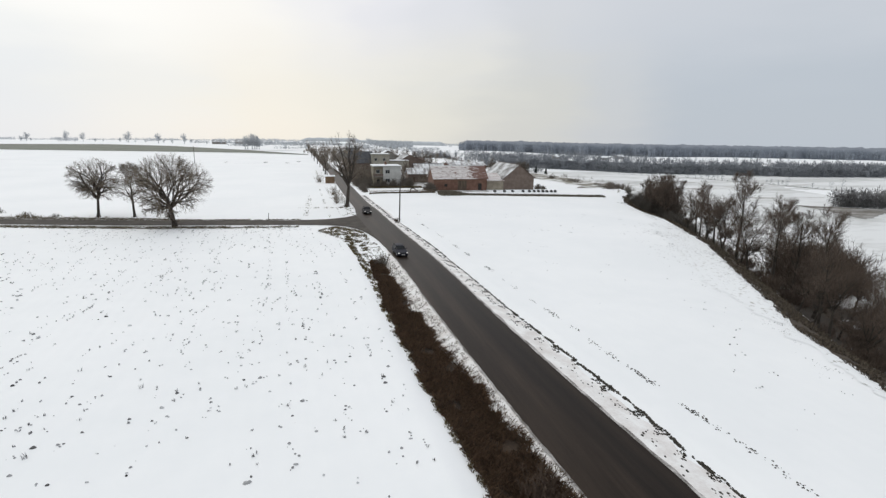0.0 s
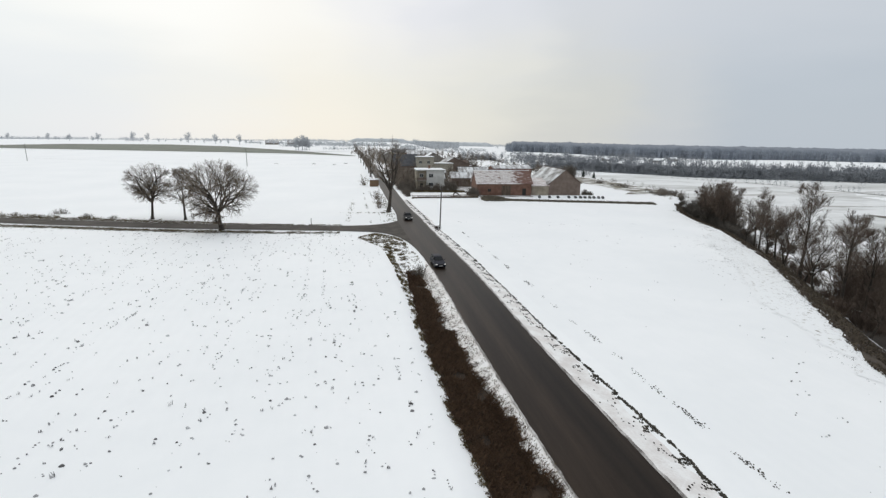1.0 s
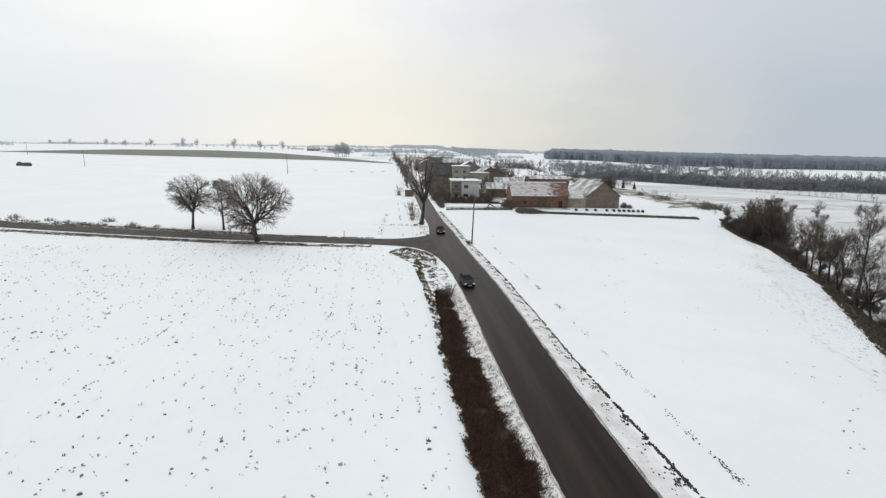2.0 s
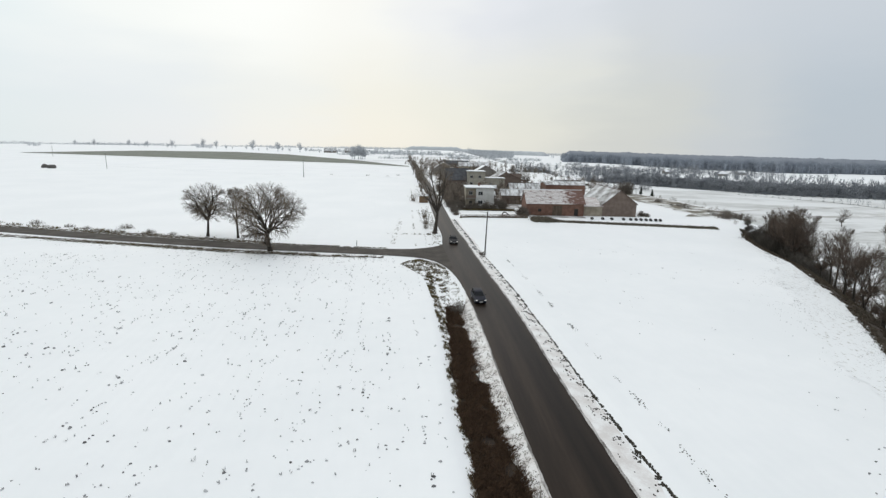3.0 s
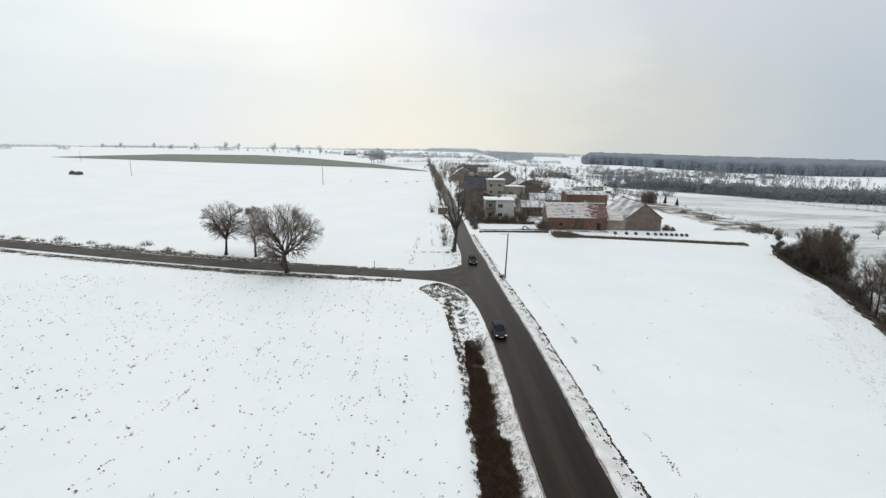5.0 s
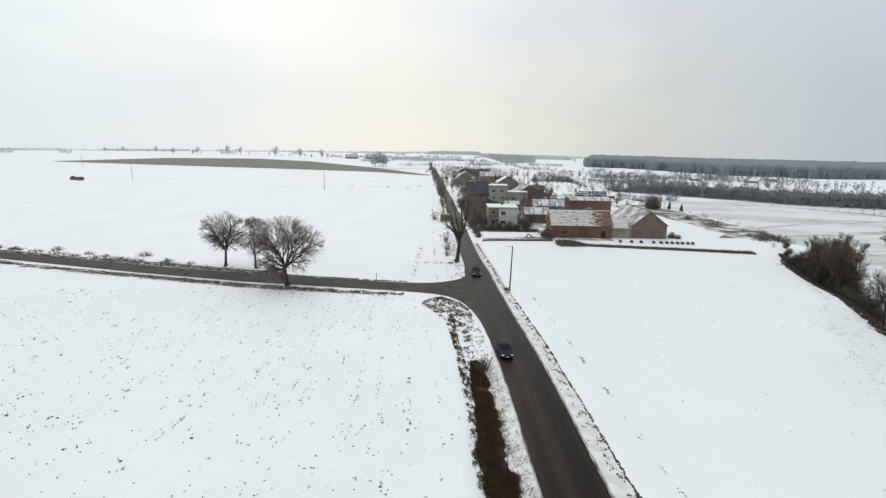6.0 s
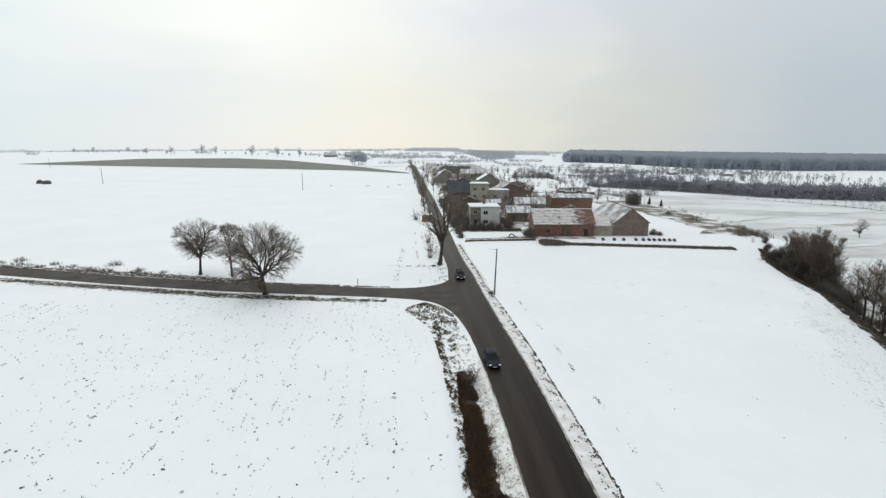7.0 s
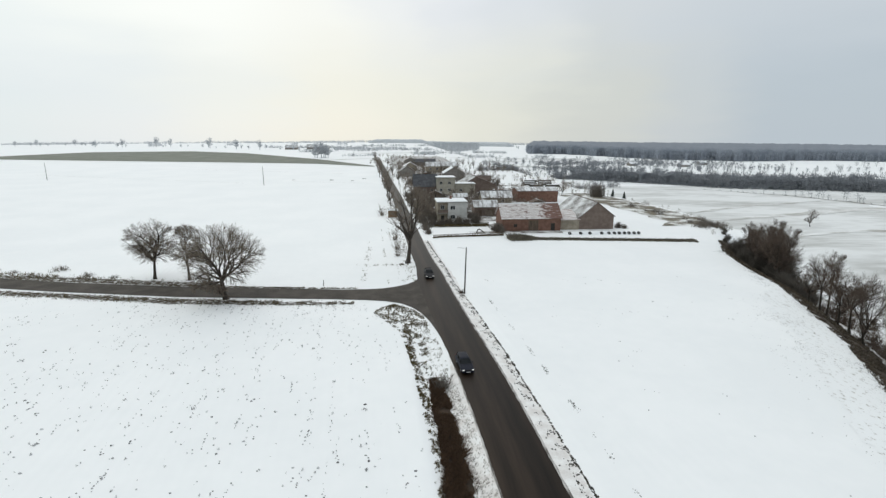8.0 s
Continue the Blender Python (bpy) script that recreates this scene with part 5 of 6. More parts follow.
# ---- far land ----
def far_land():
    rnd = random.Random(61)
    near_edge = [(-470, 612), (-262, 553), (-138, 520), (-69, 498), (-15, 452)]
    far_edge = [(-470, 618), (-425, 790), (-300, 820), (-198, 742), (-76, 572), (-15, 460)]
    ribbon("crop_field", [(x, along(near_edge, x), x, along(far_edge, x)) for x in spaced((-470, -15, 6))], M["olive"], "olive green strip of winter crop free of snow", "field", 0.25, across=6)
    for line, wide, seed in (([(136, 214), (165, 224), (226, 245), (300, 258)], 3.2, 1), ([(120, 226), (190, 262), (245, 280)], 1.6, 5), ([(140, 180), (175, 190), (240, 196)], 1.4, 6)):
        x0, x1 = line[0][0], line[-1][0]
        rows = []
        for x in spaced((x0, x1, 4)):
            w = wide * math.sin(math.pi * (x - x0 + 2) / (x1 - x0 + 4)) * (1 + 0.7 * noise.noise((x * 0.05, seed, 1)))
            rows.append((x, along(line, x) - w, x, along(line, x) + 1.4 * w))
        ribbon("dry_meadow", rows, M["wet_meadow"], "grey belt of wet dry grass in the snowy meadow", "meadow", 0.16, across=4, ragged=0.9, seed=seed)
    # lone trees and conifers
    place(bank_trees[3], 167.8, 201.0, 40, 0.78)
    for x, y, h in ((103.3, 244, 3.7), (105.6, 237, 3.2)):
        r = random.Random(int(h * 10))
        t = thing("conifer", (x, y, ground_z(x, y)), "small dark conifer on the snowy slope", "tree", "conifers")
        part("trunk", cyl(0.14, 0.05, (0, 0, -0.2), (0, 0, h * 0.9), 6), M["bark"], t)
        T = Tubes()
        for k in range(170):
            u = r.random()
            a = r.uniform(0, 6.283)
            l = (1 - u) * h * 0.24 + 0.15
            p = Vector((0, 0, 0.4 + u * (h - 0.4)))
            q = p + Vector((math.cos(a) * l, math.sin(a) * l, -l * r.uniform(0.0, 0.5)))
            T.add([p, p.lerp(q, 0.5), q], [0.05, 0.14, 0.03], 4)
        part("crown", (T.v, T.f), M["conifer"], t)
    rb = bush("bush", stand(96, 245), "large round bare bush beyond the farm", "brush", seed=140, height=6.2, wide=4.0, stems=170, kids=8, fine=0.03)
    for x, y, s in ((98, 166, 1.5), (100, 168, 1.9), (102, 167, 1.6), (104, 166, 1.9), (106, 169, 1.7), (103.5, 171, 1.3), (99, 174, 1.0), (101.5, 181, 0.8), (98, 191, 0.9), (100.5, 196, 1.3), (99, 198, 1.0), (97, 200, 0.7), (106, 178, 1.2), (96.5, 211, 1.0), (97.5, 213, 1.4)):
        place(b0, x, y, rnd.uniform(0, 360), s)
    for x, y, s in ((70, 250, 0.7), (62, 244, 0.5), (77, 262, 0.6)):
        place(rb, x, y, rnd.uniform(0, 360), s)
    far_trees("track_shrubs", [(along(EDGE, y) - 2.5 + rnd.gauss(0, 1.3), y) for y in [rnd.choice((232, 228, 216, 206, 192, 181, 176, 164, 160, 170)) + rnd.gauss(0, 2.2) for _ in range(46)]], "row_twig", "small bare shrubs along the field's far end", 17, blades=90, h=(0.8, 2.8), width=0.03, spread=0.5, low=0.02)
    ribbon("track_bank", [(along(EDGE, y) - 18 + 6 * noise.noise((y * 0.07, 1, 1)) - 0.12 * (y - 190), y, along(EDGE, y) + 1.5, y + 3) for y in spaced((168, 256, 2.5))], M["rough_meadow"], "brownish grass bank along the field's end", "bank", 0.08, across=5, ragged=0.9, seed=4)
    ribbon("valley_meadow", [(along(EDGE, y) + 22 + 4 * noise.noise((y * 0.05, 3, 3)), y, 420, y + 30) for y in spaced((30, 345, 6))], M["thin_snow"], "wet valley meadow under thin greyish snow", "meadow", 0.06, across=24, seed=5)
    # woods along the river
    spots = []
    while len(spots) < 2300:
        x = rnd.uniform(128, 620)
        band = rnd.choice((0, 0, 0, 0, 0, 0, 1, 1, 2))
        depth = rnd.betavariate(1.0, 1.6) * 46 if band == 0 else rnd.gauss(0, 12)
        y = (along([(128, 400), (160, 384), (204, 362), (227, 343), (290, 326), (340, 308), (800, 290)], x) + depth, 500 - 0.05 * x + depth, 585 - 0.03 * x + depth)[band]
        if band and (x < 290 and rnd.random() < 0.12 or x > 320 and rnd.random() < 0.93) or x < 150 and rnd.random() < 0.5 or x < 260 and rnd.random() < 0.35:
            continue
        if noise.noise((x * 0.012, band * 9.0, 0.5)) + 0.35 * noise.noise((x * 0.05, y * 0.04, band)) < (-0.42, 0.02, 0.04)[band] - 0.06 * sstep(330, 260, x):
            continue
        spots.append((x, y))
    far_trees("river_wood", spots, "river_twig_haze", "band of bare trees along the river, tinted with haze", 1, blades=105, h=(4, 12.0), width=0.19, spread=0.42, low=0.0)
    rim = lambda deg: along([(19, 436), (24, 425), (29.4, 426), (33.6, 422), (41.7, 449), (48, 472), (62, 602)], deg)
    canopy("river_thicket", 19.5, 62, rim, 40, 6.2, "river_canopy_haze", "dense grey undergrowth of the river wood", 13, step=0.2, rough=0.75)
    TRACK = [(215, 277), (225, 275), (266, 262), (303, 245), (335, 206)]
    ribbon("meadow_ditch", [(along(TRACK, y) - 0.8, y, along(TRACK, y) + 1.0, y) for y in spaced((215, 334, 2))], M["rough_meadow"], "dark grassy ditch across the valley meadow", "ditch", 0.18, across=2, ragged=0.5, seed=16)
    far_trees("ditch_scrub", [(along(TRACK, y) + rnd.gauss(0, 0.6), y) for y in [rnd.uniform(216, 334) for _ in range(110)]], "river_twig_haze", "low scrub along the ditch in the valley meadow", 22, blades=50, h=(0.5, 1.8), width=0.05, spread=0.7, low=0.0)
    far_trees("tree_row", [(along(TRACK, y) + rnd.gauss(0, 1.0), y) for y in [rnd.uniform(222, 322) for _ in range(24)]], "river_twig_haze", "row of thin bare trees along a ditch in the valley meadow", 2, blades=110, h=(3.5, 8.5), width=0.06, spread=0.34)
    far_trees("river_scrub", [(x, along([(180, 176), (206, 161), (260, 150), (340, 144)], x) + rnd.betavariate(1.0, 1.4) * min(46, 0.45 * (x - 196))) for x in [rnd.uniform(200, 350) for _ in range(820)]], "bend_twig", "dense grey scrub along the river bend", 8, blades=90, h=(2.0, 9.0), width=0.11, spread=0.5, low=0.0)
    ribbon("reed_strip", [(x, along([(150, 124), (168, 134), (206, 150), (260, 141), (330, 135)], x) + 1.5 * noise.noise((x * 0.08, 2, 2)), x - 4, along([(150, 140), (180, 170), (206, 160), (260, 152), (330, 146)], x) + 1.5 * noise.noise((x * 0.1, 5, 2))) for x in spaced((186, 330, 3))], M["reeds"], "strip of grey-brown reeds along the river bend", "reeds", 0.2, across=6, ragged=0.8, seed=14)
    far_trees("river_scrub", [(x, along([(128, 398), (160, 382), (204, 360), (227, 341), (290, 324), (340, 306), (420, 303)], x) + rnd.betavariate(1.0, 2.0) * 26) for x in [128 + 290 * rnd.random() ** 1.4 for _ in range(900)]], "river_twig_haze", "low dense scrub at the foot of the river wood", 18, blades=60, h=(1.6, 4.6), width=0.15, spread=0.75, low=0.0)
    far_trees("hamlet_trees", [(rnd.uniform(285, 410), rnd.uniform(470, 640)) for _ in range(220)], "river_twig_haze", "bare trees round a small hamlet across the valley", 21, blades=90, h=(3, 9), width=0.16, spread=0.42, low=0.04)
    # the great forest on the far side of the valley
    near = lambda deg: along([(13, 930), (19, 930), (24, 850), (28, 800), (36, 830), (42, 960), (62, 1100)], deg)
    canopy("forest_canopy", 14.9, 64, near, 1500, 18.5, "far_canopy_haze", "closed bare crowns of the wide forest across the valley", 3)
    spots = []
    while len(spots) < 3600:
        deg = rnd.uniform(14.8, 63)
        rr = near(deg) + 20 * noise.noise((deg * 0.9, 3, 1)) + abs(rnd.gauss(0, 1)) * 60 - 9
        spots.append((math.sin(radians(deg)) * rr, math.cos(radians(deg)) * rr))
    far_trees("forest", spots, "far_wood_haze", "wide dark bare forest across the valley", 3, blades=46, h=(11, 17.5), width=0.34, spread=0.32, low=0.0)
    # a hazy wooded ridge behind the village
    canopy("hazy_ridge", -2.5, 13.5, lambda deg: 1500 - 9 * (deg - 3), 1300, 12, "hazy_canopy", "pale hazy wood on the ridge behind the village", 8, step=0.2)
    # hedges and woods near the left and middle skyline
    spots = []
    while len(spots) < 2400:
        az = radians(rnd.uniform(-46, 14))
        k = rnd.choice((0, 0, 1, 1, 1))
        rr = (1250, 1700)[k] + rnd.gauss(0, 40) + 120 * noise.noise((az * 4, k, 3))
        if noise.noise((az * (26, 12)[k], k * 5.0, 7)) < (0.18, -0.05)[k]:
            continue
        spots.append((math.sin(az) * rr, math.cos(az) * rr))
    far_trees("skyline_trees", spots, "haze_pale_wood", "distant hedges and trees along the skyline", 4, blades=30, h=(3, 9), width=0.28, spread=0.45, low=0.05)
    # bark and twigs both take the colour with haze painted in
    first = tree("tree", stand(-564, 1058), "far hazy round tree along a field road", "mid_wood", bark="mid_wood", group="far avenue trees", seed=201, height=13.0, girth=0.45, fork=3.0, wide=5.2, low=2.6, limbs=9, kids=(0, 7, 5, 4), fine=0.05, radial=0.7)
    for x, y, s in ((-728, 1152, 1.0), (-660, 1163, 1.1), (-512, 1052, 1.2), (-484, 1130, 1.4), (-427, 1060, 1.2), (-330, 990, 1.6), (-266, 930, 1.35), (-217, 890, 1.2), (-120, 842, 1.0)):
        place(first, x, y, (x * 37) % 360, s)
    for k in range(30):
        u = (k + rnd.uniform(0.0, 1.0)) / 30
        x = -800 + 720 * u
        y = along([(-800, 1150), (-640, 1150), (-520, 1055), (-400, 1040), (-260, 930), (-80, 830)], x) + rnd.gauss(0, 14)
        place(first, x, y, rnd.uniform(0, 360), rnd.choice((0.35, 0.45, 0.55, 0.65, 0.8)))
    for x, y, t in ((-80, 612, 1.42), (-84.5, 610, 1.25), (-75.5, 614, 1.2), (-78, 618, 1.3), (-87.5, 613, 0.95), (-72.5, 611, 0.85)):
        place(first, x, y, (x * 53) % 360, t)
    spots = []
    while len(spots) < 2600:
        az = radians(rnd.uniform(-50, 66))
        rr = 2250 + rnd.gauss(0, 90) + 160 * noise.noise((az * 3, 2, 3))
        if az < -0.08 or az < 0.25 and noise.noise((az * 9, 5.0, 7)) < -0.22:
            continue
        spots.append((math.sin(az) * rr, math.cos(az) * rr))
    far_trees("horizon_wood", spots, "haze_pale_wood", "pale belt of woods on the horizon", 9, blades=14, h=(7, 13), width=0.9, spread=0.4)
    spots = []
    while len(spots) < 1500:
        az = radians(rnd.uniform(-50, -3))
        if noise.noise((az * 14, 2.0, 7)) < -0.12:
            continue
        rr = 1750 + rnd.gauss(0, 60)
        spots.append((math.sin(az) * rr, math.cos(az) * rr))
    far_trees("horizon_hedge", spots, "haze_pale_wood", "pale hazy hedges on the western skyline", 19, blades=24, h=(2.5, 6.5), width=0.45, spread=0.6, low=0.0)
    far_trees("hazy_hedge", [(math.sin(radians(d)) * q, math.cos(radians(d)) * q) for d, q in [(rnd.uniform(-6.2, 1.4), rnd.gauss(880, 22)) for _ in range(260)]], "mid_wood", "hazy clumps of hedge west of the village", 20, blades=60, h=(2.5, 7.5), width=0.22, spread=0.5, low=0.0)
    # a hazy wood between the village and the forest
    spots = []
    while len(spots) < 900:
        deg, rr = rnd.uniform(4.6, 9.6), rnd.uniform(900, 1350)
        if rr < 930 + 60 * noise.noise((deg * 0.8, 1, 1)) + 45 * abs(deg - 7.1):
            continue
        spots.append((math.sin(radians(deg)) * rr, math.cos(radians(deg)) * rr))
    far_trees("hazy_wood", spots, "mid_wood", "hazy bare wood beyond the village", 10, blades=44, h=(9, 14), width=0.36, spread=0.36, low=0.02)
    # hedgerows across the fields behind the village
    for seed, mat, lines in ((11, "haze_twig", ((60, 470, 190, 505, 110), (95, 420, 210, 440, 80), (120, 560, 260, 600, 130), (96, 330, 150, 345, 40), (66, 402, 104, 420, 60))),
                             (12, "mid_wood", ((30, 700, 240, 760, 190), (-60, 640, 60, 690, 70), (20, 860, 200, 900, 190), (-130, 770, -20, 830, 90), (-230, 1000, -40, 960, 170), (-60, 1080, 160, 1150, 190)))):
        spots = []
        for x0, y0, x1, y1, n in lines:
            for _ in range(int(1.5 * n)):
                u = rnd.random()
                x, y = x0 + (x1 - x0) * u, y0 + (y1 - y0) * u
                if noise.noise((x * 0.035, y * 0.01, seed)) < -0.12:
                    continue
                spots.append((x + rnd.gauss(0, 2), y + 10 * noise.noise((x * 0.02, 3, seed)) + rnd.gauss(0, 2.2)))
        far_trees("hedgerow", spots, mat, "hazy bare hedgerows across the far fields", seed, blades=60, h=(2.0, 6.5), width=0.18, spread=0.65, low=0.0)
    for k, (x0, y0, x1, y1, w) in enumerate(((70, 520, 250, 560, 26), (40, 600, 200, 650, 22), (130, 700, 320, 720, 40), (-70, 560, -5, 600, 14), (-60, 720, 120, 780, 24))):
        ribbon("far_field", [(x0 + (x1 - x0) * q / 14, y0 + (y1 - y0) * q / 14 - w * math.sin(math.pi * q / 14) * 0.5, x0 + (x1 - x0) * q / 14, y0 + (y1 - y0) * q / 14 + w * math.sin(math.pi * q / 14) * 0.5 + 0.5) for q in range(15)], M["thin_snow"], "far field under thin greyish snow", "field", 0.2, across=4, ragged=1.5, seed=k)
    for k, line in enumerate(([(-240, 385), (-195, 365), (-132, 337), (-85, 316)], [(-150, 429), (-99, 408), (-34, 380)], [(-60, 326), (-49, 321), (-12, 309)])):
        ribbon("field_track", [(x, along(line, x) + 1.2 * noise.noise((x * 0.05, k, 1)), x, along(line, x) + 0.55 + 1.2 * noise.noise((x * 0.05, k, 1))) for x in spaced((line[0][0], line[-1][0], 2))], M["thin_snow"], "faint wheel track across the snowy field", "track", 0.05, across=2, ragged=0.35, seed=k)
    for x, y, s in ((-36.5, 331, 0.9), (-24, 326, 0.6), (-60, 334, 0.5), (-18, 338, 0.7)):
        b = Bits(int(-x))
        for _ in range(9):
            px, py = x + rnd.gauss(0, s), y + rnd.gauss(0, s * 0.4)
            b.clod(px, py, ground_z(px, py), s * rnd.uniform(0.3, 0.6))
        tagged(part("earth_heap", (b.v, b.f), M["dark_clod"]), "small dark heap of earth in the snow", "earth heap", "earth heaps")
    # copses behind the village
    spots = []
    while len(spots) < 110:
        x, y = rnd.uniform(10, 230), rnd.uniform(430, 860)
        if noise.noise((x * 0.02, y * 0.012, 4)) < 0.22:
            continue
        spots.append((x, y))
    far_trees("village_wood", spots, "haze_twig", "scattered bare trees behind the village", 7, blades=100, h=(3, 8), width=0.11, spread=0.42)


far_land()


# ---- the village ----
def village():
    rnd = random.Random(33)
    # flat-roofed white house with a recessed balcony
    h = thing("white_house", (14.4, 177.2, ground_z(14.4, 177.2)), "white two-storey house with a snowy flat roof", "house")
    part("wall", boxed(3.4, 0, -0.6, 9.5, 9, 6.5), M["white_wall"], h)
    part("side_wall", boxed(0, 1.3, -0.6, 3.4, 9, 6.5), M["beige_wall"], h, "beige rendered wall behind the balcony")
    b = part("balcony", boxed(0, 0.0, 3.0, 3.4, 1.3, 3.2), M["concrete"], h)
    part("parapet", boxed(0, 0.0, 3.2, 3.4, 0.12, 4.1), M["brown_wall"], b, "brown balcony parapet")
    part("pillar", boxed(0, 0, -0.6, 0.25, 0.25, 6.5), M["beige_wall"], h)
    r = part("roof", boxed(-0.35, -0.35, 6.5, 9.85, 9.35, 6.75), M["concrete"], h)
    part("snow_cover", boxed(-0.27, -0.27, 6.75, 9.77, 9.27, 6.95, bevel=0.07), M["snow_cap"], r)
    part("chimney", boxed(4.6, 6.2, 6.75, 5.3, 6.9, 8.0), M["red_wall"], h)
    window(h, 4.9, 4.2, 1.6, 1.3, 0)
    window(h, 4.9, 1.2, 1.6, 1.3, 0)
    window(h, 1.7, 4.2, 1.3, 1.3, 1.3)
    part("door", boxed(1.2, 1.22, 0, 2.2, 1.3, 2.1), M["dark"], h)
    # low outbuilding
    gable_house("outbuilding", (28.6, 190), 8.2, 6, 3.3, 5.0, "low brick outbuilding with a snowy roof", "brown_wall", ("snowy_grey", "snowy_grey"), doors=((2.0, 0, 1.0, 2.0, "wood"), (5.8, 0, 2.2, 2.3, "wood")), category="shed")
    # red barn, its tiles half under snow
    gable_house("barn", (32.4, 162), 17.9, 9.4, 3.9, 7.5, "red brick barn with snow on its tiled roof", "red_wall", ("snowy_tile", "snowy_tile"), courses=10, bare=0.68, doors=((9.5, 0, 3.0, 3.0, "wood"), (15.5, 0, 1.2, 2.1, "dark"), (4, 1.2, 1.0, 0.8, "dark")), category="barn")
    gable_house("cow_barn", (53, 226), 17.5, 10, 4.7, 5.7, "long red brick barn with a low snowy roof", "red_wall", ("snowy_grey", "snowy_grey"), category="barn", over=0.25)
    # lean-to between the barns
    t = thing("lean_to", (51.0, 163.8, ground_z(51, 163.8)), "low lean-to shed with pale walls and snowy roof", "shed")
    part("wall", boxed(0, 0, -0.6, 5.8, 8, 2.9), M["beige_wall"], t)
    part("roof", slope((-0.1, -0.35, 2.95), (6.0, -0.35, 2.95), (6.0, 8, 4.9), (-0.1, 8, 4.9)), M["snowy_tile"], t)
    gable_house("gabled_shed", (56.6, 164.0), 11.2, 21, 3.6, 8.2, "brown gabled barn with snow on one roof slope", "brown_wall", ("snowy_grey", "brown_roof"), axis="y", peak=5.6, h2=4.0, category="barn", over=0.3, doors=())
    # farther houses
    gable_house("slate_house", (10.1, 253), 11, 10, 4.0, 9.0, "house with a steep dark slate roof", "brown_wall", ("slate", "slate"), windows=((2, 1.2, 1.2, 1.3), (5, 1.2, 1.2, 1.3), (8.5, 1.2, 1.2, 1.3)), chimney=(6, 6, 10))
    flat_house("grey_house", (20.6, 251), 8.6, 9, 8.0, "cream cube-shaped house with a flat snowy roof", "cream_wall", windows=((2, 5, 1.4, 1.3), (6, 5, 1.4, 1.3), (2, 1.8, 1.4, 1.3), (6, 1.8, 1.4, 1.3)))
    flat_house("low_house", (29.4, 254), 9.8, 7, 4.8, "low cream annexe with a snowy flat roof", "cream_wall", windows=((3, 1.4, 1.4, 1.2),), category="shed")
    gable_house("brown_barn", (33.5, 262), 18, 16, 3.2, 7.6, "brown barn with snow on one roof slope", "brown_wall", ("snowy_grey", "brown_roof"), axis="y", peak=7.2, category="barn")
    gable_house("small_house", (31.9, 328), 13, 11, 4.2, 7.8, "small house with one white roof slope", "grey_wall", ("snow_cap", "brown_roof"), axis="y", peak=6)
    gable_house("long_house", (25, 387), 22, 10, 4.6, 7.2, "long pale house with a grey roof", "beige_wall", ("snowy_grey", "snowy_grey"), windows=((3, 2, 1.4, 1.4), (8, 2, 1.4, 1.4), (13, 2, 1.4, 1.4), (18, 2, 1.4, 1.4)))
    gable_house("roadside_house", (5, 352), 9.5, 9, 3.6, 7.0, "roadside house with a snowy gabled roof", "grey_wall", ("snowy_grey", "brown_roof"), axis="y")
    gable_house("roadside_house", (18, 462), 20, 10, 3.2, 5.6, "long roadside house with a dark roof", "grey_wall", ("slate", "slate"))
    for x, y, w, h, r in ((-178, 898, 20, 3.4, 7.6), (-143, 902, 24, 3.8, 8.4), (-118, 893, 13, 3.2, 6.6)):
        gable_house("far_barn", (x, y), w, 11, h, r, "far dark barn with a snowy roof among fields", "grey_wall", ("snowy_grey", "snowy_grey"), category="barn", group="far farm")
    k = 0
    for x, y, w, d, hh, rr, ax in ((9, 405, 10, 9, 3.4, 6.2, "y"), (46, 300, 10, 7, 2.8, 4.6, "x"), (12, 500, 11, 9, 3.0, 5.4, "y"), (36, 216, 12, 8, 3.2, 5.4, "x")):
        k += 1
        gable_house("village_house", (x, y), w, d, hh, rr, "village house under a snowy roof", ("grey_wall", "beige_wall", "brown_wall")[k % 3], (("snowy_grey", "snow_cap", "brown_roof", "snowy_tile")[k % 4], ("slate", "snowy_grey")[k % 2]), axis=ax, windows=((w * 0.3, 1.3, 1.2, 1.2), (w * 0.7, 1.3, 1.2, 1.2)), chimney=(w * 0.45, d * 0.55, rr + 0.6), group="village houses")
    for k, (x, y, w, hh, rr) in enumerate(((268, 566, 8, 2.4, 4.4), (318, 548, 10, 2.4, 4.2), (362, 582, 9, 2.6, 4.6))):
        gable_house("valley_house", (x, y), w, 9, hh, rr, "far house under a snowy roof across the valley", "grey_wall", ("snow_cap", "snowy_grey"), group="hamlet across the valley", windows=((w * 0.3, 1.2, 1.2, 1.2), (w * 0.7, 1.2, 1.2, 1.2)))
    for k, (y0, y1, l, r) in enumerate(((177.5, 249, 9, 64), (250, 330, 8, 62), (334, 470, 4, 56), (474, 640, -2, 60), (158.5, 162, 24, 50))):
        ribbon("yard", [(l + 3 * noise.noise((y * 0.12, k, 1)), y, r + 5 * noise.noise((y * 0.1, k, 6)), y) for y in spaced((y0, y1, 2.5))], M["yard"], "trampled yard of earth and old snow", "yard", 0.06, across=14, ragged=1.0, seed=60 + k)
    ribbon("garden_bed", [(10.5 + 0.8 * noise.noise((y * 0.4, 1, 1)), y, 31 + 0.8 * noise.noise((y * 0.4, 1, 5)), y + 1.2) for y in spaced((168.5, 177, 0.5))], M["garden"], "dark olive garden ground before the house", "garden", 0.05, across=14, ragged=0.5, seed=77)
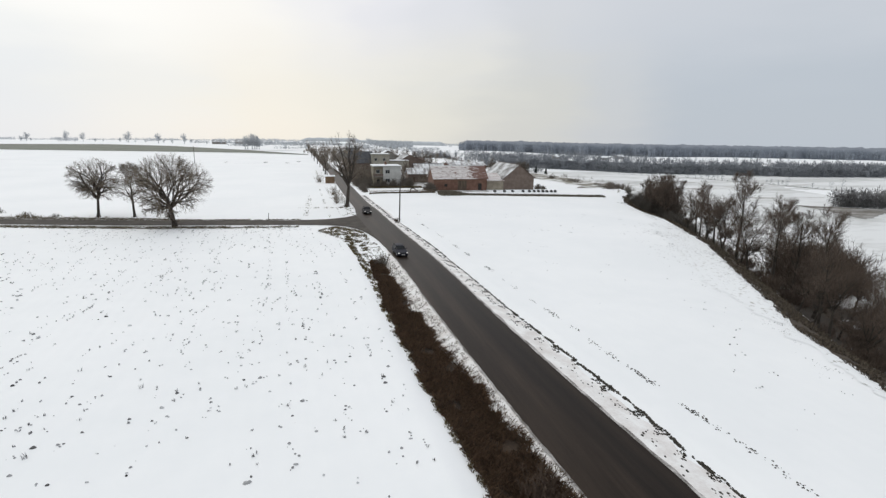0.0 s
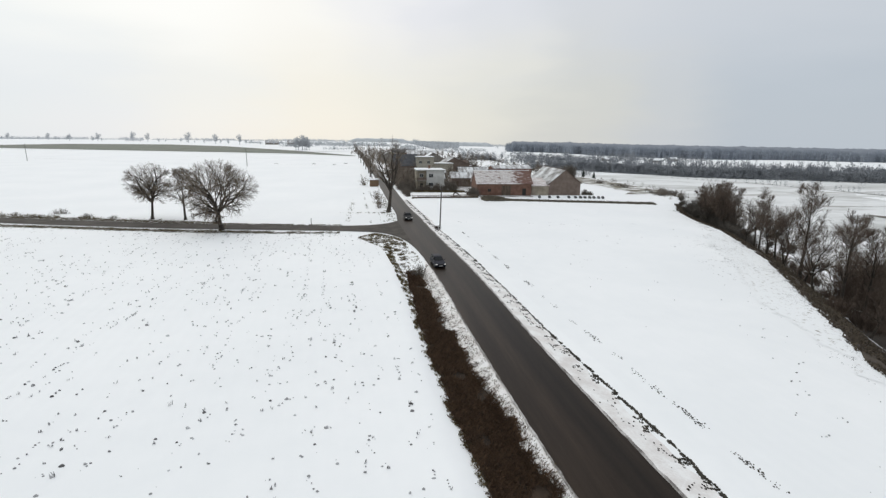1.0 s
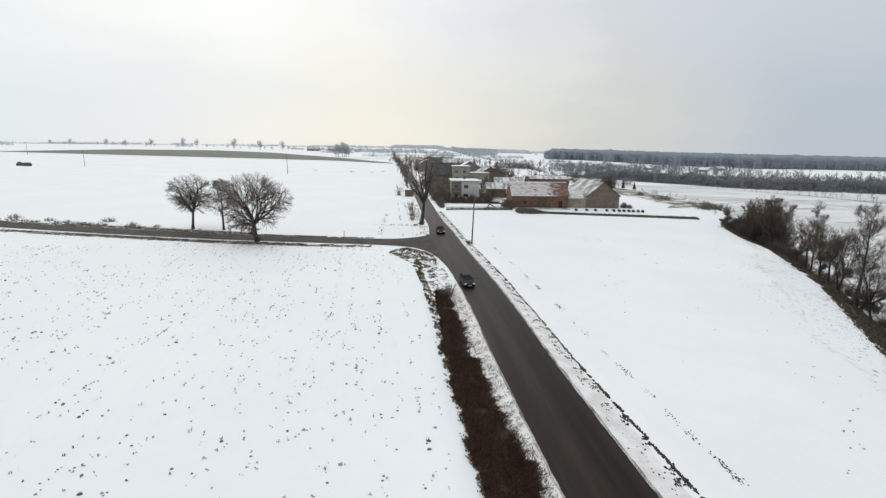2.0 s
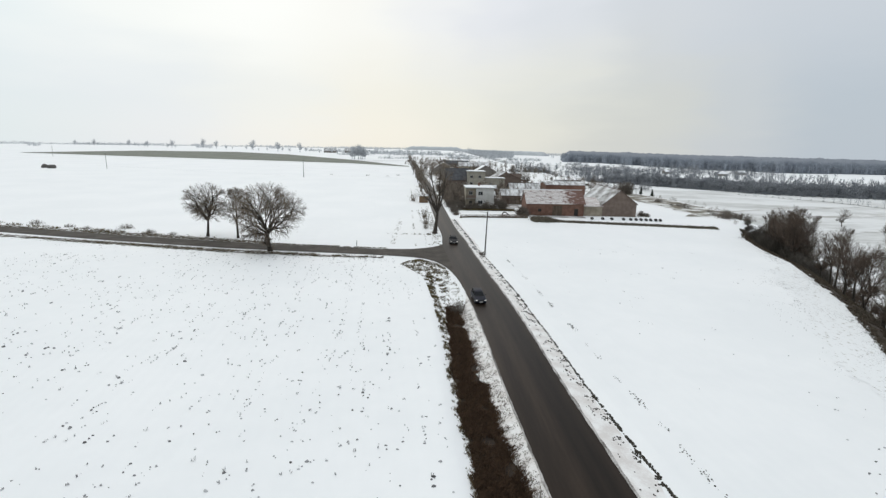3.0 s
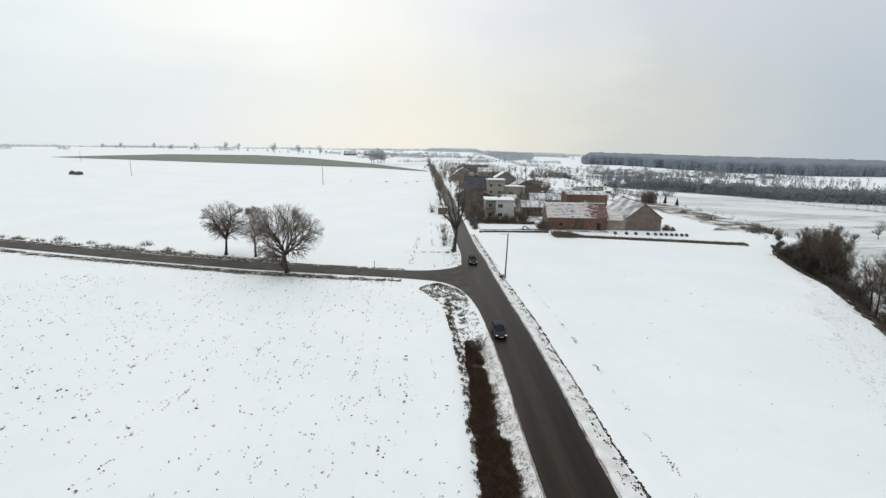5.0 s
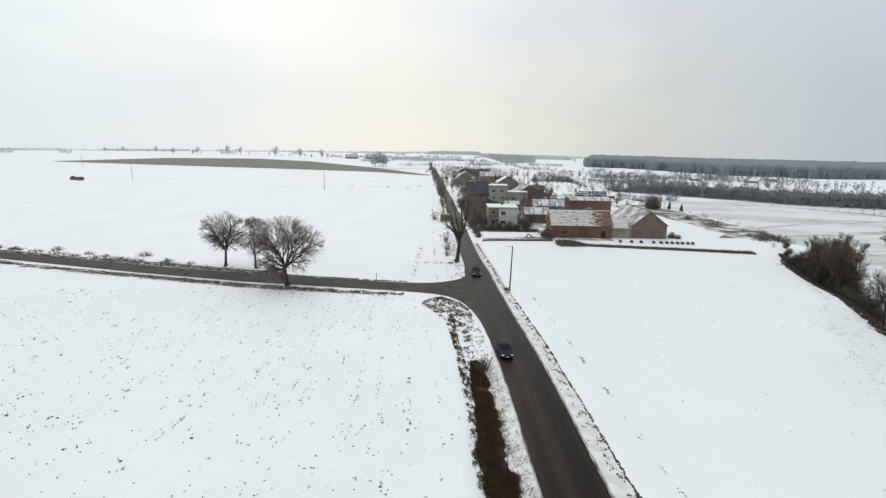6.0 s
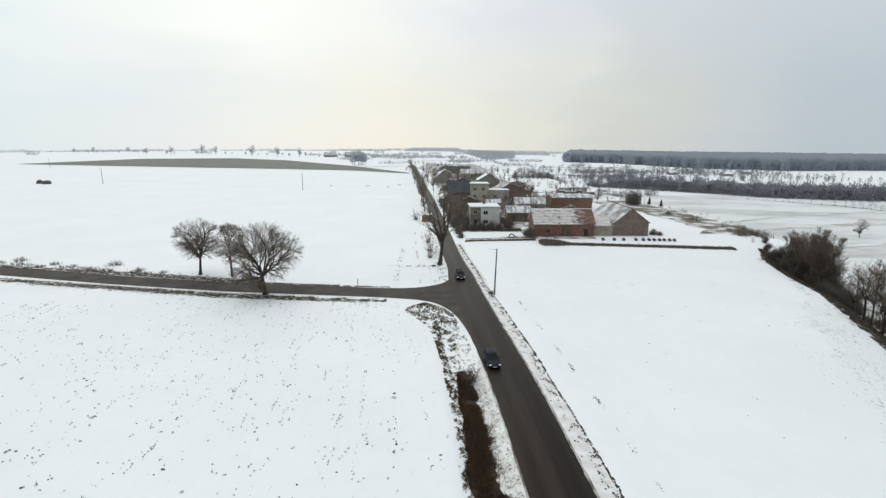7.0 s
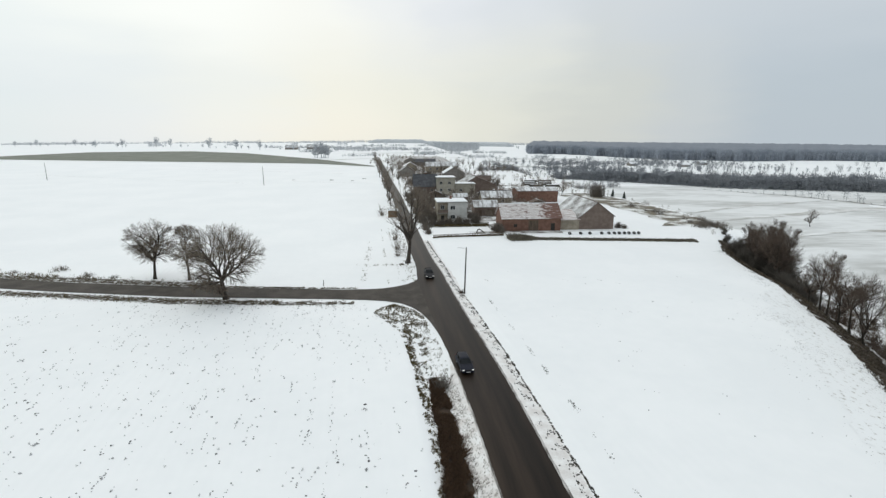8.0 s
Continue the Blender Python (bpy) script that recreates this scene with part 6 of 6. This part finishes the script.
    # small sheds and huts in the gardens
    for k, (x, y, w, d, h) in enumerate(((22.5, 197, 4.5, 3.5, 2.3), (31, 203, 6.5, 4, 2.6), (44.5, 196, 5.5, 4, 2.4), (16.5, 236, 5, 4, 2.4), (25, 222, 6, 4.5, 2.7), (46, 238, 7, 5, 2.8), (12.5, 270, 5, 4, 2.4), (53, 205, 6, 4, 2.5), (40, 186, 5, 3.5, 2.3))):
        gable_house("garden_shed", (x, y), w, d, h, h + 1.1, "small dark garden shed with patchy snow on its roof", ("wood", "brown_wall", "grey_wall")[k % 3], (("snowy_grey", "brown_roof")[k % 2], "snowy_grey"), over=0.2, axis=("x", "y")[k % 2], category="shed", group="garden sheds", doors=((w * 0.4, 0, 0.9, 1.9, "dark"),))
    # bus shelter
    t = thing("bus_shelter", stand(-1.7, 188.6), "small brown wooden bus shelter beside the road", "shelter")
    part("back_wall", boxed(0, 2.2, -0.1, 3.2, 2.35, 2.4), M["plank"], t)
    for x in (0, 3.05):
        part("side_wall", boxed(x, 0, -0.1, x + 0.15, 2.2, 2.4), M["plank"], t)
    part("front_wall", boxed(0.15, 0, -0.1, 3.05, 0.12, 2.4), M["plank"], t)
    part("roof", slope((-0.25, -0.3, 2.4), (3.45, -0.3, 2.4), (3.45, 2.6, 2.62), (-0.25, 2.6, 2.62), 0.14), M["snow_cap"], t)
    # fence before the garden
    t = thing("fence", stand(11.0, 153.2), "low grey picket fence along the garden", "fence")
    n = 60
    p0, p1 = Vector((0, 0, 0)), Vector((20.5, 2.6, 0))
    post = mesh_of("post", *Tube_box(0.07, 0.07, 1.1), M["wood"])
    for k in range(n):
        p = p0.lerp(p1, k / (n - 1))
        part("picket", post, None, t, at=(p.x, p.y, -0.05))
    for z in (0.35, 0.85):
        a = math.atan2(2.6, 20.5)
        part("rail", boxed(0, -0.03, z, 20.7, 0.03, z + 0.14), M["wood"], t, at=Matrix.Rotation(a, 4, "Z"))
    # dark clipped hedge before the farmyard
    b = Bits(71)
    for _ in range(9000):
        u = rnd.random()
        x, y = 32 + 54 * u, 151.4 - 2.4 * u + rnd.gauss(0, 0.55) * (1.0 + 0.9 * sstep(0.16, 0.04, u))
        b.tuft(x, y, ground_z(x, y), rnd.uniform(0.2, 0.55) + 0.8 * sstep(0.18, 0.06, u), 4, lean=0.6, w=0.05)
    tagged(b.done("hedge", M["hedge"], "low brown hedge along the farmyard's edge", "hedge"), kind="stuff")
    b = Bits(72)
    for _ in range(2600):
        u = rnd.random()
        if rnd.random() < 0.35:
            x, y = 11 + 20.5 * u, 153.6 + 2.6 * u + rnd.gauss(0, 0.25)
        else:
            x, y = 13 + 17 * u, 171.6 + rnd.gauss(0, 0.7)
        b.tuft(x, y, ground_z(x, y), rnd.uniform(0.15, 0.6), 4, lean=0.7, w=0.05)
    b.done("garden_weeds", M["grass_pale"], "dark dead weeds along the garden fence", "weeds")
    rb = bush("bush", stand(20.7, 173.6), "dark dense bush before the white house", "brush", "garden bushes", seed=150, height=2.8, wide=1.8, stems=95, kids=6, fine=0.03)
    for x, y, s in ((17.5, 173.8, 0.9), (15.0, 172.5, 0.8), (12.5, 173, 0.9), (23.5, 174.0, 0.7), (31.6, 160.4, 0.9), (31.3, 162.2, 1.0), (30.8, 164, 0.8), (26.5, 186, 0.9), (13.0, 181, 1.2), (11.4, 190, 1.2), (13, 200, 1.3), (10.5, 207, 1.1), (16, 215, 1.4), (12, 224, 1.2), (21, 226, 1.2), (30, 222, 1.0), (36, 232, 1.0), (70.5, 166, 0.7), (72, 165, 0.5), (26, 205, 1.1), (10.2, 160, 0.6), (9.8, 166, 0.7), (10.0, 171, 0.8), (9.6, 178, 1.0), (9.4, 184, 0.9), (9.0, 196, 1.0), (8.8, 203, 0.9), (8.2, 214, 1.0), (7.6, 224, 0.9), (7.0, 232, 1.0), (6.6, 247, 0.9), (26.6, 176, 0.9), (27.2, 180, 1.0), (28.5, 183, 0.8), (37, 200, 0.8), (31, 198, 0.9), (9.5, 240, 1.2), (14, 243, 1.0), (45, 238, 1.2), (52, 246, 1.1), (60, 215, 0.9), (33, 210, 0.8), (22, 240, 1.0), (10, 300, 1.3), (30, 310, 1.3), (18, 330, 1.4), (24, 350, 1.5), (45, 370, 1.5)):
        place(rb, x, y, rnd.uniform(0, 360), s)
    for x, y, s in ((11, 196, 0.45), (14, 206, 0.5), (10, 218, 0.55), (18, 232, 0.5), (27, 236, 0.45), (36, 244, 0.5), (8, 236, 0.5), (44, 226, 0.4), (56, 232, 0.45), (64, 240, 0.5), (72, 232, 0.4), (80, 248, 0.45), (25, 285, 0.55), (16, 278, 0.6), (40, 296, 0.5), (54, 318, 0.6), (20, 345, 0.6), (36, 355, 0.6), (62, 372, 0.55), (50, 402, 0.6), (16, 430, 0.65), (30, 440, 0.6), (60, 445, 0.6), (78, 420, 0.55), (90, 390, 0.5), (84, 330, 0.5), (74, 300, 0.45), (92, 280, 0.5)):
        place((row_a, row_b)[int(x) % 2], x, y, rnd.uniform(0, 360), s)
    # scrub and gardens between the houses
    spots = []
    for x0, x1, y0, y1, n in ((66, 100, 395, 425, 30), (100, 150, 385, 440, 16), (6, 32, 262, 345, 70), (36, 52, 214, 250, 40), (70, 96, 296, 340, 16), (8, 15, 182, 250, 80), (55, 100, 255, 285, 34), (4, 40, 350, 470, 90), (60, 110, 430, 520, 16), (24, 40, 196, 248, 22), (-20, 50, 480, 640, 80), (10, 34, 182, 250, 70), (36, 60, 196, 226, 36), (6, 62, 262, 348, 80), (-4, 52, 350, 470, 120)):
        for _ in range(n):
            spots.append((rnd.uniform(x0, x1), rnd.uniform(y0, y1)))
    far_trees("garden_scrub", spots, "row_twig", "brown bare shrubs and fruit trees between the houses", 15, blades=110, h=(1.8, 5.6), width=0.10, spread=0.5, low=0.02)
    # timber stacks in the yard behind the farm
    stack = thing("timber_stack", stand(76, 290, 4), "low stack of dark timber under patches of snow", "timber stack", "timber stacks")
    for k in range(9):
        u, w = k % 5, k // 5
        part("log", cyl(0.32, 0.30, (0.1 * w - 0.2, (u + 0.5 * w) * 0.68 - 1.5, 0.3 + 0.55 * w), (7.2, (u + 0.5 * w) * 0.68 - 1.5, 0.32 + 0.55 * w), 7), M["pole_wood"], stack)
    part("snow_cover", boxed(0.2, -1.0, 1.12, 6.6, 0.9, 1.24, bevel=0.05), M["snow_cap"], stack)
    for x, y, a in ((85, 289, 2), (74.5, 297, 6), (83.5, 298, 3), (76.5, 306, 5), (86, 307, 0), (80, 316, 4), (89, 317, 6)):
        copy_thing(stack, stand(x, y, a))
    for _ in range(34):
        x, y = rnd.uniform(8, 74), rnd.uniform(252, 470)
        place((row_a, row_b)[int(x) % 2], x, y, rnd.uniform(0, 360), rnd.uniform(0.38, 0.7))
    # silage clamp under snow, held down with tyres
    verts, faces = [], []
    nx, ny = 26, 6
    for i in range(nx + 1):
        for j in range(ny + 1):
            x, y = 49.5 + 24 * i / nx, 155.8 + 4.2 * j / ny
            verts.append((x, y, ground_z(x, y) - 0.05 + 0.75 * max(0, math.sin(math.pi * i / nx)) ** 0.5 * max(0, math.sin(math.pi * j / ny)) ** 0.7))
    for i in range(nx):
        for j in range(ny):
            a = i * (ny + 1) + j
            faces.append((a, a + ny + 1, a + ny + 2, a + 1))
    tagged(part("silage_clamp", (verts, faces), M["snow_cap"], smooth=True), "long low silage clamp covered with snow", "clamp")
    bm = bmesh.new()
    ring = [[bm.verts.new((math.cos(u * 6.2832 / 14) * (0.34 + 0.20 * math.cos(w * 6.2832 / 7)), math.sin(u * 6.2832 / 14) * (0.34 + 0.20 * math.cos(w * 6.2832 / 7)), 0.17 * math.sin(w * 6.2832 / 7))) for w in range(7)] for u in range(14)]
    for u in range(14):
        for w in range(7):
            bm.faces.new((ring[u][w], ring[(u + 1) % 14][w], ring[(u + 1) % 14][(w + 1) % 7], ring[u][(w + 1) % 7]))
    xs = (51.3, 54.6, 57.4, 61.0, 63.2, 64.9, 66.4, 68.0, 69.4, 71.0, 72.4)
    first = None
    for k, x in enumerate(xs):
        m = Matrix.Translation((x, 156.5, ground_z(x, 156.5) + 0.46)) @ Matrix.Rotation(radians(38), 4, "X")
        if first is None:
            first = tagged(part("tyre", bm, M["rubber"], at=m, smooth=True), "worn black tyre lying on a snowy clamp", "tyre", "tyres on the clamp")
        else:
            copy_thing(first, m)
    # crooked log in the snowy yard
    pts = [Vector((24.2, 159.2, 0.1)), Vector((24.6, 160.0, 0.7)), Vector((25.2, 160.2, 0.9)), Vector((25.8, 159.4, 0.6)), Vector((26.4, 158.6, 0.1))]
    T = Tubes()
    T.add(pts, [0.16, 0.18, 0.18, 0.17, 0.15], 6)
    tagged(part("fallen_log", (T.v, T.f), M["bark"]), "dark crooked fallen log in the snowy garden", "log")


def Tube_box(w, d, h):
    v = [(x, y, z) for z in (0, h) for x, y in ((-w / 2, -d / 2), (w / 2, -d / 2), (w / 2, d / 2), (-w / 2, d / 2))]
    return v, [(3, 2, 1, 0), (4, 5, 6, 7), (0, 1, 5, 4), (1, 2, 6, 5), (2, 3, 7, 6), (3, 0, 4, 7)]


village()


# ---- poles ----
def pole(x, y, h, label, lean=0.0):
    p = thing("utility_pole", stand(x, y), label, "pole", "utility poles")
    part("shaft", cyl(0.15, 0.10, (0, 0, -0.4), (lean, 0, h), 10), M["pole_wood"], p)
    part("cap", cyl(0.11, 0.03, (lean, 0, h), (lean, 0, h + 0.10), 10), M["steel"], p)
    return p


p = pole(12.7, 104.0, 8.7, "bare wooden pole standing in the snowy verge", 0.25)
part("arm", cyl(0.03, 0.022, (0.25, 0, 8.55), (-1.35, -0.1, 8.72), 8), M["pole_wood"], p, "thin dark arm")
for x, y in ((-208, 345), (-70.5, 303), (-374, 530)):
    pole(x, y, 10.2, "thin wooden pole standing in the open field")
m = thing("marker_post", stand(-13.5, 110.4), "short dark marker post on the side road's verge", "post")
part("shaft", cyl(0.07, 0.06, (0, 0, -0.2), (0.05, 0, 1.2), 8), M["pole_wood"], m)

# ---- straw stacks in the far field ----
for x, y, s, square in ((-249, 347, 0.66, 0.0), (-242.4, 344, 0.70, 0.6)):
    bm = bmesh.new()
    bmesh.ops.create_icosphere(bm, subdivisions=3, radius=1)
    for v in bm.verts:
        c = v.co.copy()
        c = c.lerp(c / max(abs(c.x), abs(c.y), abs(c.z)), square)
        v.co = Vector((c.x * 3.0 * s, c.y * 1.9, max(-0.1, c.z) * (4.0 - 1.2 * square) * s)) * (1 + 0.16 * noise.noise(v.co * 2.1 + Vector((x, 0, 0))))
    tagged(part("straw_stack", bm, M["straw"], at=stand(x, y), smooth=True), "square-edged dark straw stack in the snowy field" if square else "domed dark straw stack standing in the snowy field", "straw stack", "straw stacks")

# ---- cars ----
car("car", stand(8.45, 74.2, 4.5, 0.94) @ Matrix.Translation((0, 0, 0.06)), "paint_blue", "dark blue estate car driving on the wet road")
car("car", stand(7.0, 115.2, 2) @ Matrix.Translation((0, 0, 0.06)), "paint_black", "black saloon car driving near the junction", estate=False)
